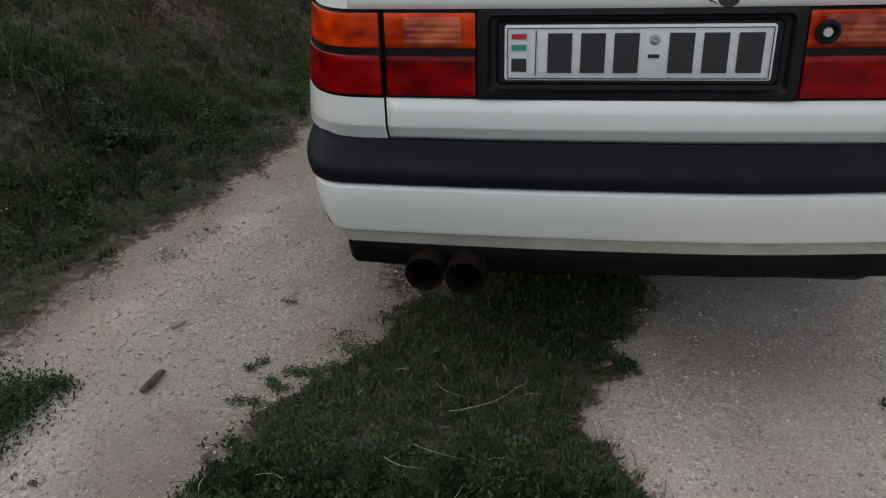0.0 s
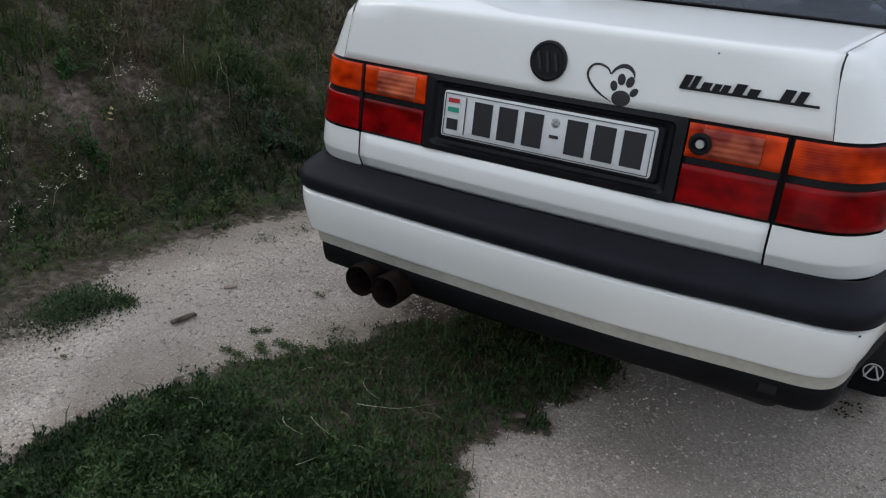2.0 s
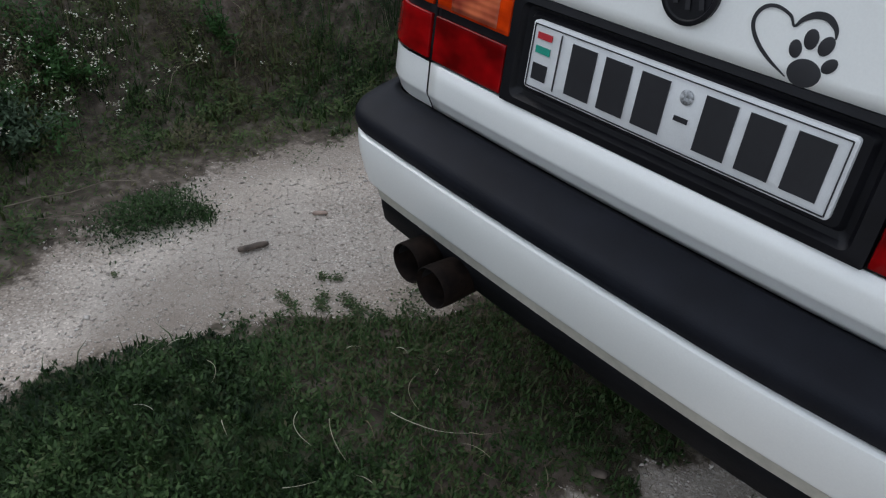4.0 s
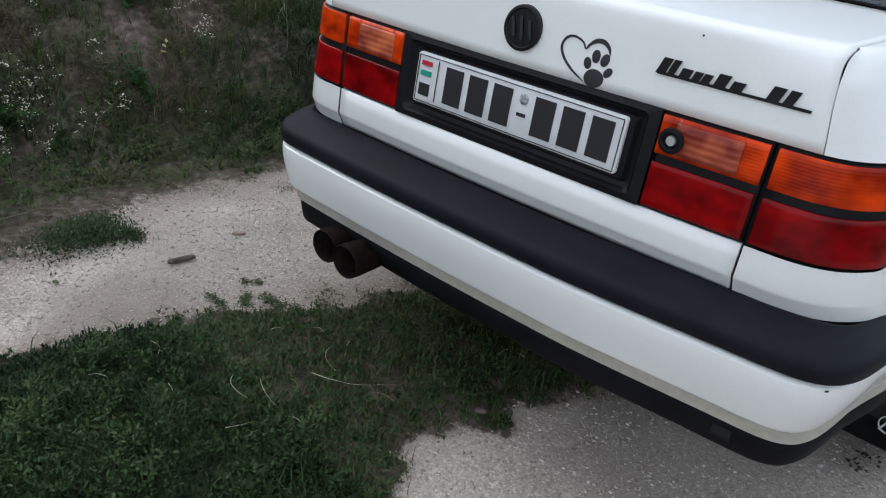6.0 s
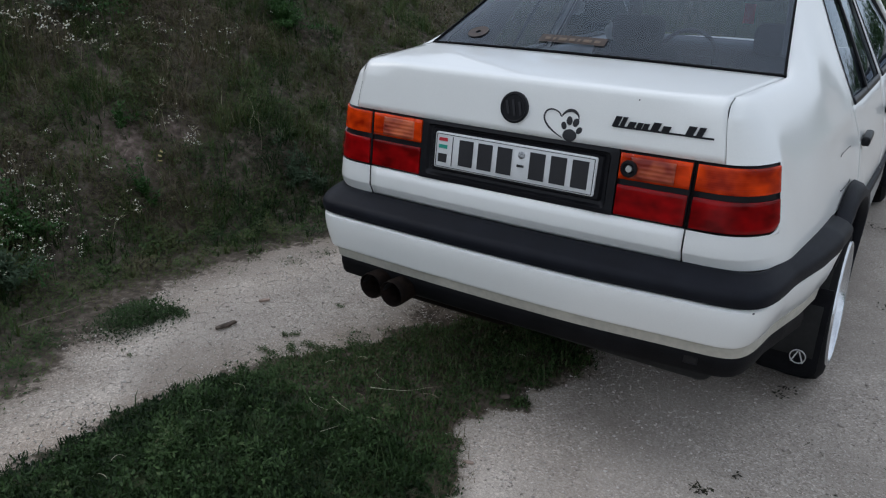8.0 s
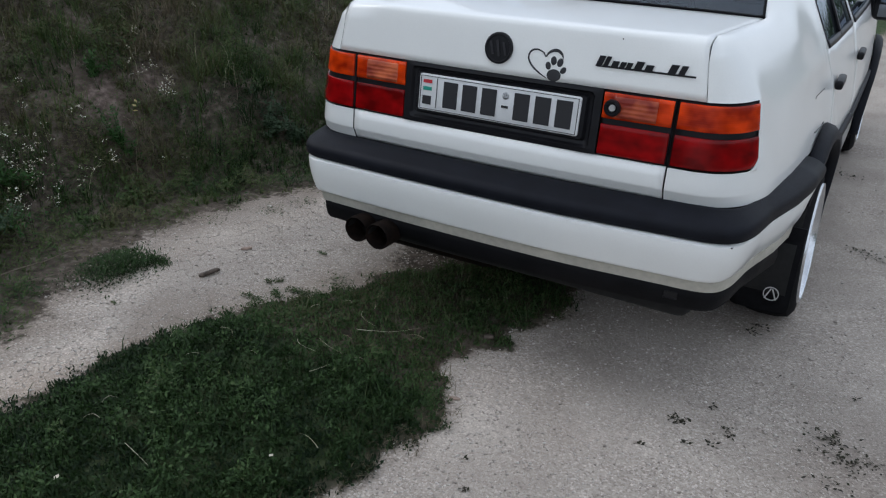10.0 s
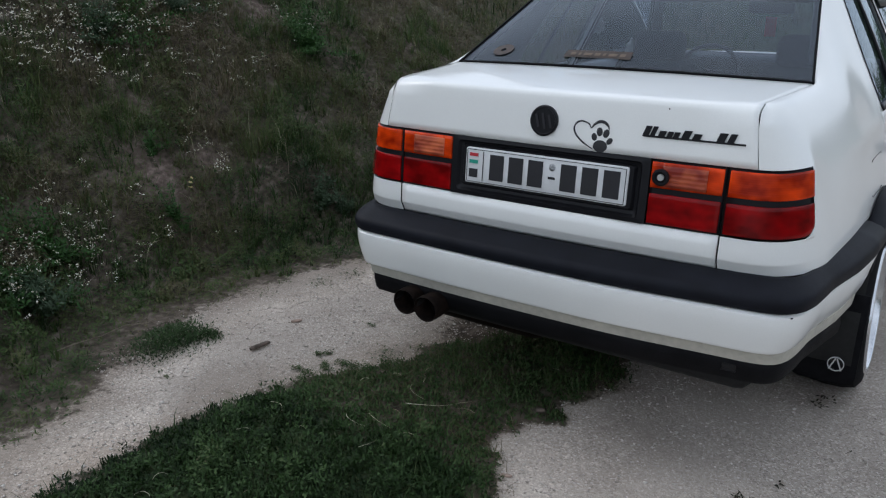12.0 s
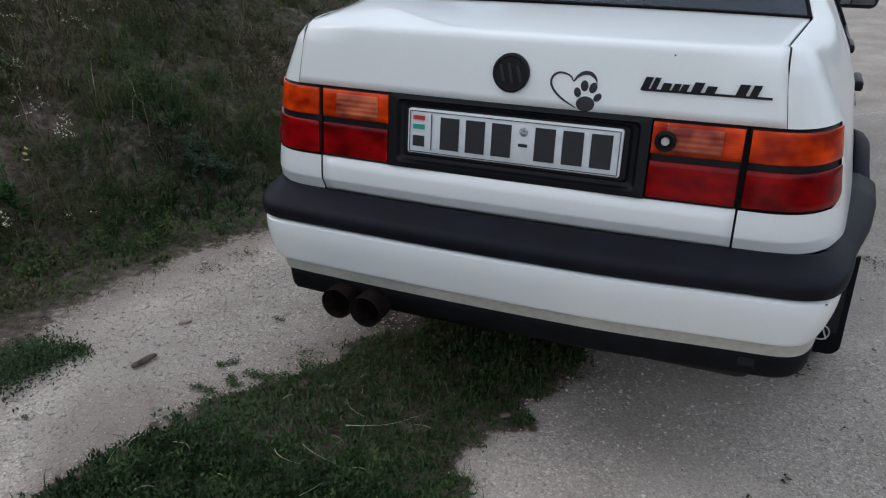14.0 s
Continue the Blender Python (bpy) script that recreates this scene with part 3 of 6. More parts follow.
cx, cy, cd = clumps(34000, -7.0, -0.8, -4.0, 8.0, 2.8)
leafy_here = wobble(cx, cy, 3.3, 21) + 0.5 * wobble(cx, cy, 9, 22) > -0.05
cx, cy, cd = cx[leafy_here], cy[leafy_here], cd[leafy_here]
ctone = rng.normal(0.2, 0.12, len(cx)) + 0.25 * np.clip(cd - 1.0, 0, 1)
pick = np.repeat(np.arange(len(cx)), rng.integers(8, 20, len(cx)))
x, y = cx[pick] + rng.normal(0, 0.028, len(pick)), cy[pick] + rng.normal(0, 0.028, len(pick))
leaves("bank_weeds", x, y, height(x, y) + rng.uniform(0.0, 0.11, len(pick)) * np.clip(0.4 + cd[pick], 0.4, 1), rng.uniform(0.010, 0.030, len(pick)), rng.uniform(0.005, 0.012, len(pick)),
       rng.uniform(-0.3, 1.1, len(pick)), MEADOW, "broad-leaved green weeds in patches on the bank", "weeds", tone=ctone[pick] + rng.normal(0, 0.07, len(pick)))
x, y = scatter(3600, -6.5, -1.5, -0.5, 8.0)
keep = (past_edge(x, y) > 0.3) & (rng.uniform(0, 1, len(x)) < 0.22)
x, y = x[keep], y[keep]
blades("bank_straw", x, y, rng.uniform(0.10, 0.26, len(x)), rng.uniform(0.0015, 0.003, len(x)), rng.uniform(0.2, 1.2, len(x)), STRAW,
       "thin straw-coloured dry stems among the bank grass", "grass")

# the verge across the track
x, y = scatter(40000, 3.7, 9.0, -6.0, 14.0)
keep = x - 4.0 - 0.2 * np.clip(y, 0, 60) > rng.uniform(0, 0.5, len(x))
x, y = x[keep], y[keep]
blades("roadside_grass", x, y, rng.uniform(0.06, 0.2, len(x)), rng.uniform(0.006, 0.014, len(x)), rng.uniform(0.2, 1.1, len(x)), GRASS, "green grass along the far side of the track", "grass")

# the verge farther along the road
VERGE = leafy("verge_green", [(0.013, 0.029, 0.008), (0.022, 0.045, 0.012), (0.035, 0.058, 0.017), (0.054, 0.064, 0.027)])
x, y = scatter(60000, -7.0, 1.6, 6.0, 36.0)
keep = past_edge(x, y) > rng.uniform(0, 0.4, len(x))
x, y = x[keep], y[keep]
blades("verge_grass", x, y, rng.uniform(0.05, 0.19, len(x)) * (0.3 + 1.4 * patches(x, y, 0.6, 12)), rng.uniform(0.004, 0.01, len(x)) * (1 + y / 15), rng.uniform(0.2, 1.1, len(x)), VERGE, "green grass verge along the far road", "grass")

# white flowers in loose groups
fx, fy = [], []
for cx, cy, spread, count in ((-3.37, 2.13, 0.1, 40), (-3.44, 2.38, 0.12, 44), (-3.32, 2.50, 0.1, 36), (-3.32, 2.72, 0.1, 32), (-3.57, 2.20, 0.1, 36), (-3.20, 2.90, 0.09, 24), (-3.25, 2.10, 0.065, 16),
                              (-3.04, 2.35, 0.06, 20), (-2.96, 2.48, 0.06, 12), (-2.89, 2.50, 0.04, 6), (-2.82, 2.80, 0.05, 14), (-2.77, 3.07, 0.06, 9), (-2.62, 3.00, 0.05, 9), (-2.70, 3.24, 0.06, 12),
                              (-2.47, 2.51, 0.02, 4), (-2.40, 2.41, 0.04, 7), (-2.33, 2.47, 0.03, 6), (-2.22, 2.45, 0.03, 16), (-2.31, 1.97, 0.02, 5), (-2.48, 1.82, 0.025, 5), (-2.49, 1.62, 0.025, 9),
                              (-2.40, 1.61, 0.03, 7), (-2.30, 1.78, 0.03, 5), (-2.25, 1.63, 0.05, 28), (-2.28, 1.38, 0.05, 16), (-2.27, 1.28, 0.04, 14), (-2.21, 1.49, 0.065, 24), (-2.16, 1.32, 0.055, 18),
                              (-2.08, 1.62, 0.045, 9), (-2.07, 1.17, 0.045, 16), (-2.02, 1.43, 0.04, 7), (-1.97, 2.27, 0.01, 1), (-2.09, 1.96, 0.01, 2), (-1.94, 2.13, 0.01, 1), (-2.06, 1.80, 0.06, 9),
                              (-1.90, 1.88, 0.04, 4), (-1.84, 2.01, 0.03, 3), (-2.16, 1.98, 0.04, 4), (-3.06, 3.84, 0.09, 10), (-2.83, 3.88, 0.06, 18), (-3.17, 3.36, 0.06, 12), (-3.01, 2.85, 0.04, 6),
                              (-2.15, 1.05, 0.10, 26), (-2.40, 0.90, 0.20, 24), (-3.9, 3.4, 0.25, 40), (-3.75, 2.0, 0.15, 36), (-4.4, 4.6, 0.8, 40)):
    fx += list(rng.normal(cx, spread, count))
    fy += list(rng.normal(cy, spread, count))
x, y = np.array(fx), np.array(fy)
keep = past_edge(x, y) > 0.2
x, y = x[keep], y[keep]
top = rng.uniform(0.1, 0.22, len(x))
blades("flower_stems", x, y, top, np.full(len(x), 0.002), np.full(len(x), 0.12), GRASS, "thin green stems of white wild flowers", "flowers")
per = 6
far_heads = np.repeat(np.where(x < -2.9, 1.45, 1.0), per)
px, py = np.repeat(x, per), np.repeat(y, per)
pz = np.repeat(height(x, y) + top * 0.98, per) + rng.uniform(-0.006, 0.01, len(px))
px, py = px + rng.normal(0, 0.008, len(px)) * far_heads, py + rng.normal(0, 0.008, len(px)) * far_heads
leaves("wild_flowers", px, py, pz, rng.uniform(0.005, 0.0115, len(px)) * far_heads, rng.uniform(0.004, 0.009, len(px)) * far_heads, rng.uniform(0.0, 0.9, len(px)), PETAL,
       "small white wild flowers scattered over the bank", "flowers")

# leafy clumps that stand out on the bank
def plant(name, cx, cy, spread, tall, n, mat, label, group):
    """One leafy plant: stalks that spread from one root, with small leaves up their height."""
    stalks = 14
    k = rng.integers(0, stalks, n)
    ox, oy = rng.normal(cx, spread, stalks), rng.normal(cy, spread, stalks)
    ot = rng.uniform(0.5, 1, stalks) * tall
    foot = float(height(np.array([cx]), np.array([cy]))[0]) - 0.01
    top = height(ox, oy) + ot
    up = rng.uniform(0.1, 1, n) ** 0.7
    x, y = cx + (ox[k] - cx) * up + rng.normal(0, spread * 0.22, n), cy + (oy[k] - cy) * up + rng.normal(0, spread * 0.22, n)
    z = np.maximum(foot + (top[k] - foot) * up, height(x, y)) + rng.normal(0, 0.01, n)
    length, wide, tilt, a = rng.uniform(0.014, 0.034, n), rng.uniform(0.006, 0.013, n), rng.uniform(-0.3, 1.1, n), rng.uniform(0, 6.283, n)
    fwd = np.stack([np.cos(a) * np.cos(tilt), np.sin(a) * np.cos(tilt), np.sin(tilt)], -1) * length[:, None]
    side = np.stack([-np.sin(a), np.cos(a), rng.uniform(-0.5, 0.5, n)], -1) * wide[:, None]
    c = np.stack([x, y, z], -1)
    v = [np.stack([c, c + fwd * 0.45 + side * 0.5, c + fwd, c + fwd * 0.45 - side * 0.5], 1).reshape(-1, 3)]
    f = (np.arange(n) * 4)[:, None] + np.array([0, 1, 2, 3])
    root, tips = np.array([cx, cy, foot]), np.stack([ox, oy, top], -1)
    quads, base = [f], 4 * n
    v.append(np.array([root + (0.004, 0, 0), root + (-0.002, 0.0035, 0), root + (-0.002, -0.0035, 0)]))
    for i, tip in enumerate(tips):
        v.append(np.array([tip + (0.001, 0, 0), tip + (-0.001, 0.001, 0), tip + (-0.001, -0.001, 0)]))
        o = base + 3 + 3 * i
        quads.append(np.array([[base, base + 1, o + 1, o], [base + 1, base + 2, o + 2, o + 1], [base + 2, base, o, o + 2]]))
    quads = np.concatenate(quads)
    me = mesh_from(name, np.concatenate(v), quads.ravel(), np.full(len(quads), 4), [mat])
    return tagged(new(name, me), label, "plant", group)


LUSH = leafy("lush_leaf", [(0.022, 0.062, 0.014), (0.038, 0.095, 0.022), (0.055, 0.12, 0.03)])
for cx, cy, spread, tall, n, label in ((-2.82, 3.82, 0.15, 0.26, 3000, "tall bushy light green plant high on the bank"), (-2.55, 2.27, 0.035, 0.1, 320, "small light green plant beside bare earth"),
                                       (-2.22, 2.13, 0.045, 0.13, 420, "small light green plant low on the bank"), (-2.2, 1.2, 0.14, 0.16, 1800, "spreading lush green plant at the foot of the bank"),
                                       (-2.35, 1.55, 0.14, 0.14, 1500, "spreading lush green plant at the foot of the bank"), (-3.45, 2.9, 0.25, 0.2, 2600, "wide bushy green plant among white flowers")):
    plant("leafy_plant", cx, cy, spread, tall, n, LUSH, label, "bushy plants on the bank")
for cx, cy, spread, tall, n in ((-1.92, 2.89, 0.06, 0.13, 900), (-1.83, 2.96, 0.045, 0.1, 600), (-3.4, 2.65, 0.13, 0.22, 1900), (-3.35, 3.2, 0.12, 0.2, 1600), (-2.1, 1.3, 0.09, 0.18, 1300)):
    plant("sage_plant", cx, cy, spread, tall, n, SAGE, "grey-green herb plant growing on the bank", "grey-green plants on the bank")
lx, ly = np.array([-2.27, -2.255, -2.28]), np.array([2.28, 2.275, 2.29])
leaves("yellow_leaf", lx, ly, height(lx, ly) + 0.08, np.full(3, 0.035), np.full(3, 0.016), np.array([0.2, 0.1, 0.4]), leafy("yellowed_leaf", [(0.36, 0.28, 0.11), (0.42, 0.36, 0.18)]),
       "yellowed fallen leaves caught in the grass", "leaves")

# tufts on the gravel
x, y = [], []
for tx, ty, sx, sy, n in ((-1.66, 1.15, 0.05, 0.06, 300), (-0.936, 1.573, 0.012, 0.008, 70), (-0.885, 1.572, 0.014, 0.008, 80), (-0.944, 1.705, 0.011, 0.008, 70), (-0.916, 1.738, 0.008, 0.007, 50),
                          (-0.842, 1.632, 0.016, 0.010, 110), (-0.807, 1.694, 0.022, 0.010, 150), (-0.758, 1.690, 0.018, 0.012, 110), (-0.71, 1.72, 0.03, 0.014, 150), (-0.87, 1.66, 0.010, 0.010, 60),
                          (-0.66, 1.80, 0.04, 0.02, 180), (-0.70, 1.66, 0.04, 0.02, 200), (-0.92, 2.02, 0.02, 0.006, 36), (-0.72, 1.86, 0.03, 0.02, 70), (-1.42, 2.28, 0.04, 0.04, 110), (-1.35, 2.45, 0.04, 0.04, 90),
                          (-1.30, 1.27, 0.006, 0.006, 24), (-1.56, 2.05, 0.05, 0.03, 70)):
    x += list(rng.normal(tx, sx, n))
    y += list(rng.normal(ty, sy, n))
x, y = np.array(x), np.array(y)
leaves("gravel_tufts", x, y, height(x, y) + rng.uniform(0.001, 0.012, len(x)), rng.uniform(0.006, 0.014, len(x)), rng.uniform(0.003, 0.007, len(x)),
       rng.uniform(-0.1, 0.45, len(x)), STRIP, "small dark olive tufts of weeds on gravel", "weeds", tone=rng.uniform(0.1, 0.95, len(x)))

# one larger tuft at the track's edge
tx = np.concatenate([rng.normal(cx, sx, n) for cx, sx, n in ((-1.51, 0.055, 2300), (-1.49, 0.05, 1000), (-1.61, 0.05, 700), (-1.43, 0.025, 350))])
ty = np.concatenate([rng.normal(cy, sy, n) for cy, sy, n in ((1.44, 0.08, 2300), (1.54, 0.045, 1000), (1.50, 0.09, 700), (1.60, 0.02, 350))])
dome = np.clip(1 - ((tx + 1.52) / 0.16) ** 2 - ((ty - 1.45) / 0.25) ** 2, 0.1, 1)
# Tone follows leaf height, painting shade into the tuft's lower, inner leaves.
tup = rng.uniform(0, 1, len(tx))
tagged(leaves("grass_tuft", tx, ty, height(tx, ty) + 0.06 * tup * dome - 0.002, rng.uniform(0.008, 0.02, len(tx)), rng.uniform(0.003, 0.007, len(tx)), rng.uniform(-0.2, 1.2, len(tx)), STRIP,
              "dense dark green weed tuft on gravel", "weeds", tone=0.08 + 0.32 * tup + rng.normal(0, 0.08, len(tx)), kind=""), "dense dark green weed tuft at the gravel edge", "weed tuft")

# dark crumbs of earth and plants on the right track
x, y, r = [], [], []
for cx, cy, s, n in ((0.778, 2.306, 0.014, 18), (0.795, 2.365, 0.016, 20), (0.668, 1.65, 0.012, 26), (0.655, 1.665, 0.02, 8), (0.745, 1.778, 0.010, 12), (0.80, 1.69, 0.012, 10), (0.812, 1.66, 0.010, 8),
                     (0.716, 1.554, 0.006, 5), (0.773, 1.59, 0.007, 6), (1.07, 1.80, 0.035, 60), (1.13, 1.72, 0.045, 70), (1.10, 1.59, 0.03, 20), (1.124, 2.043, 0.012, 8), (1.07, 3.33, 0.035, 40), (1.17, 3.27, 0.04, 50),
                     (0.93, 4.45, 0.06, 60), (0.26, 1.07, 0.006, 8), (0.206, 1.172, 0.004, 4), (0.60, 1.478, 0.005, 4), (0.90, 2.05, 0.004, 3)):
    x += list(rng.normal(cx, s, n))
    y += list(rng.normal(cy, s * 0.6, n))
x, y = np.array(x), np.array(y)
leaves("earth_crumbs", x, y, height(x, y) + rng.uniform(0.001, 0.008, len(x)), rng.uniform(0.008, 0.02, len(x)), rng.uniform(0.004, 0.01, len(x)), rng.uniform(-0.2, 0.5, len(x)),
       leafy("dark_crumbs", [(0.03, 0.028, 0.02), (0.05, 0.045, 0.03), (0.025, 0.03, 0.012)]), "dark crumbs of earth and weeds on gravel", "debris")

# loose stones
def stones(name, x, y, r, mat, label):
    n = len(x)
    shape = np.array([(1, 0, 0), (0, 1, 0), (-1, 0, 0), (0, -1, 0), (0, 0, 0.7), (0, 0, -0.6)], float)
    tri = np.array([(0, 1, 4), (1, 2, 4), (2, 3, 4), (3, 0, 4), (1, 0, 5), (2, 1, 5), (3, 2, 5), (0, 3, 5)])
    a = rng.uniform(0, 6.28, n)
    v = shape[None] * rng.uniform(0.6, 1.25, (n, 6, 1)) * r[:, None, None] * np.array([1, 0.8, 0.7])
    cx, sx = np.cos(a)[:, None], np.sin(a)[:, None]
    v = np.stack([v[..., 0] * cx - v[..., 1] * sx + x[:, None], v[..., 0] * sx + v[..., 1] * cx + y[:, None], v[..., 2] + (height(x, y) + r * 0.2)[:, None]], -1)
    f = (tri[None] + (np.arange(n) * 6)[:, None, None]).ravel()
    me = mesh_from(name, v.reshape(-1, 3), f, np.full(n * 8, 3), [mat])
    return tagged(new(name, me), label, "stones", kind="stuff")


LIME = leafy("limestone_chips", [(0.27, 0.235, 0.205), (0.38, 0.338, 0.298), (0.46, 0.416, 0.372), (0.53, 0.485, 0.438), (0.72, 0.675, 0.625)], 0.9, 0.0)
x, y = scatter(46000, -1.9, 2.4, -0.3, 4.5)
keep = (past_edge(x, y) < rng.uniform(-0.42, -0.05, len(x))) & (in_strip(x, y) < 0.03)
x, y = x[keep], y[keep]
fx, fy = scatter(52000, -1.75, 1.1, 0.2, 2.5)
keep = (past_edge(fx, fy) < rng.uniform(-0.42, -0.05, len(fx))) & (in_strip(fx, fy) < 0.02)
x, y = np.concatenate([x, fx[keep]]), np.concatenate([y, fy[keep]])
r = 0.0011 + rng.gamma(0.9, 0.0013, len(x))
big = rng.uniform(0, 1, len(x)) < 0.07
r[big] = rng.uniform(0.0032, 0.0062, int(big.sum()))
pale = np.exp(-((past_edge(x, y) + 0.36) / 0.14) ** 2) + np.exp(-((in_strip(x, y) + 0.1) / 0.1) ** 2) * (x > -0.2)
coarse = rng.uniform(0, 1, len(x)) < 0.10 * np.clip(pale, 0, 1) * (0.4 + patches(x, y, 0.15, 13))
r[coarse] = rng.uniform(0.0035, 0.0085, int(coarse.sum()))
stones("gravel_stones", x, y, r, LIME, "loose pale limestone chips lying on the track")

# a short stick and a brick chip on the wheel track
WOOD = material("weathered_wood", (0.09, 0.07, 0.055), 0.85, vary=0.4, scale=60, bump=0.4)


def lump(name, place, turn, size, mat, label, category):
    bm = bmesh.new()
    bmesh.ops.create_icosphere(bm, subdivisions=2, radius=1)
    for v in bm.verts:
        blunt = max(0.3, math.sqrt(max(0.0, 1 - v.co.x ** 2))) ** -0.75
        v.co = Vector((math.copysign(abs(v.co.x) ** 0.6, v.co.x) * size[0], v.co.y * blunt * size[1], v.co.z * blunt * size[2])) * (1 + 0.12 * noise.noise(v.co * 3))
        v.co.y += 0.004 * math.sin(v.co.x * 40)
    me = bpy.data.meshes.new(name)
    bm.to_mesh(me)
    me.materials.append(mat)
    for p in me.polygons:
        p.use_smooth = True
    ob = new(name, me)
    ob.matrix_world = pose(place[0], place[1], place[2], 0, 0, turn)
    return tagged(ob, label, category)


BRICKY = material("brick_red", (0.36, 0.27, 0.22), 0.9, vary=0.25, scale=40, bump=0.4)
lump("stick", (-1.18, 1.627, 0.011), 70, (0.046, 0.0095, 0.009), WOOD, "short weathered brown stick on the gravel", "stick")
lump("brick_chip", (-1.221, 1.885, 0.006), 45, (0.024, 0.007, 0.006), BRICKY, "small reddish brick chip on the gravel", "stone")

lump("brick_chip", (0.051, 1.40, 0.006), 10, (0.017, 0.006, 0.005), BRICKY, "thin reddish brick splinter beside the weeds", "stone")
lump("stone_chip", (0.0, 1.74, 0.033), 20, (0.016, 0.011, 0.007), WOOD, "small brown stone chip beside the weeds", "stone")


def twig(pts, r, label):
    """A dry twig: a thin tapering bent rod lying on the ground."""
    bm = bmesh.new()
    line = [Vector((x, y, float(height(np.array([x]), np.array([y]))[0]) + lift)) for x, y, lift in pts]
    rings = []
    for i, p in enumerate(line):
        d = (line[min(i + 1, len(line) - 1)] - line[max(i - 1, 0)]).normalized()
        u = d.cross(Vector((0, 0, 1))).normalized()
        w, k = d.cross(u), r * (1 - 0.6 * i / (len(line) - 1))
        rings.append([bm.verts.new(p + k * (math.cos(a * math.pi / 3) * u + math.sin(a * math.pi / 3) * w)) for a in range(6)])
    for p, q in zip(rings, rings[1:]):
        for a in range(6):
            bm.faces.new((p[a], p[(a + 1) % 6], q[(a + 1) % 6], q[a]))
    bm.faces.new(rings[0]), bm.faces.new(rings[-1][::-1])
    me = bpy.data.meshes.new("twig")
    bm.to_mesh(me)
    bm.free()
    me.materials.append(TWIGGY)
    return tagged(new("twig", me), label, "twig", "dry twigs on the ground")


TWIGGY = material("bleached_twig", (0.15, 0.122, 0.09), 0.85, vary=0.3, scale=50, bump=0.3)
twig([(-1.80, 1.14, 0.02), (-1.79, 1.24, 0.03), (-1.775, 1.33, 0.025), (-1.77, 1.44, 0.03), (-1.73, 1.52, 0.02)], 0.0026, "long bleached dry twig at the bank's foot")
twig([(-1.70, 1.20, 0.012), (-1.66, 1.28, 0.015), (-1.645, 1.36, 0.01)], 0.0022, "thin dry twig lying on brown soil")
twig([(-2.10, 2.82, 0.02), (-2.11, 2.835, 0.07), (-2.135, 2.85, 0.12), (-2.15, 2.86, 0.17)], 0.002, "pale dry stem standing on the bank")

PALE_LEAF = leafy("pale_dead_leaf", [(0.62, 0.52, 0.42), (0.72, 0.66, 0.56)])
for x, y, size, label in ((-0.565, 0.50, 0.019, "pale curled dead leaf on green weeds"), (-0.19, 0.855, 0.016, "pale pinkish dead leaf on green weeds")):
    one = np.array([x])
    tagged(leaves("fallen_leaf", one, np.array([y]), height(one, np.array([y])) + 0.062, np.array([size]), np.array([size * 0.8]), np.array([0.15]), PALE_LEAF, label, "leaf", kind=""), label, "leaf", "fallen leaves")


# woods far off to the right, mirrored in the side windows
x, y = [], []
cx = np.concatenate([rng.uniform(22, 34, 150), rng.uniform(6, 40, 110)])
cy = np.concatenate([rng.uniform(-40, 70, 150), rng.uniform(75, 110, 110)])
ct = rng.uniform(2.4, 6.2, 260) * (0.8 + 0.3 * np.sin(cy * 0.21))
ch = rng.uniform(0.8, 1.8, 260)
pick = rng.integers(0, 260, 42000)
off = rng.normal(0, 0.55, (42000, 3)) * ch[pick][:, None]
x, y = cx[pick] + off[:, 0], cy[pick] + off[:, 1]
z = np.abs(height(x, y) * 0 + 0.4 + ct[pick] * rng.uniform(0.1, 1.0, 42000) ** 0.7 + off[:, 2] * 0.7)
leaves("far_woods", x, y, z, rng.uniform(0.3, 0.7, 42000), rng.uniform(0.2, 0.4, 42000), rng.uniform(-0.6, 1.2, 42000), KNOT, "dark green woods far across the road", "trees")


# ---- the car ----
# Own axes: x to its right, y towards its nose, z up; y = 0 at the number plate.
CAR = (0.0, 1.68, 0.0)
car = tagged(new("car"), "white four-door saloon parked on a gravel track", "car")
car.location, car.rotation_euler = (CAR[0], CAR[1], -0.006), (0, 0, radians(-1.4))


def link_mesh(name, bm, mats, parent, label="", smooth=True, thick=0.0, bevel=0.0, auto=40):
    bmesh.ops.recalc_face_normals(bm, faces=bm.faces)
    me = bpy.data.meshes.new(name)
    bm.to_mesh(me)
    bm.free()
    for m in (mats if isinstance(mats, (list, tuple)) else [mats]):
        me.materials.append(m)
    ob = new(name, me)
    ob.parent = parent
    if label:
        ob["label"] = label
    if thick:
        s = ob.modifiers.new("thickness", "SOLIDIFY")
        s.thickness, s.offset = thick, -1
    if bevel:
        b = ob.modifiers.new("edges", "BEVEL")
        b.width, b.segments, b.limit_method, b.angle_limit = bevel, 2, "ANGLE", radians(35)
    if smooth:
        me.shade_smooth()
        me.set_sharp_from_angle(angle=radians(auto))
    return ob


def part(name, bm, mat, parent, label="", **more):
    return link_mesh(name, bm, mat, parent, label, **more)


def grid_into(bm, points, flip=False):
    """points[i][j] become a sheet of quads."""
    vs = [[bm.verts.new(p) for p in row] for row in points]
    for r0, r1 in zip(vs, vs[1:]):
        for a, b, c, d in zip(r0, r0[1:], r1[1:], r1):
            if len({tuple(v.co) for v in (a, b, c, d)}) > 2:
                bm.faces.new((d, c, b, a) if flip else (a, b, c, d))
    return vs


def grid_mesh(points, flip=False):
    bm = bmesh.new()
    grid_into(bm, points, flip)
    return bm


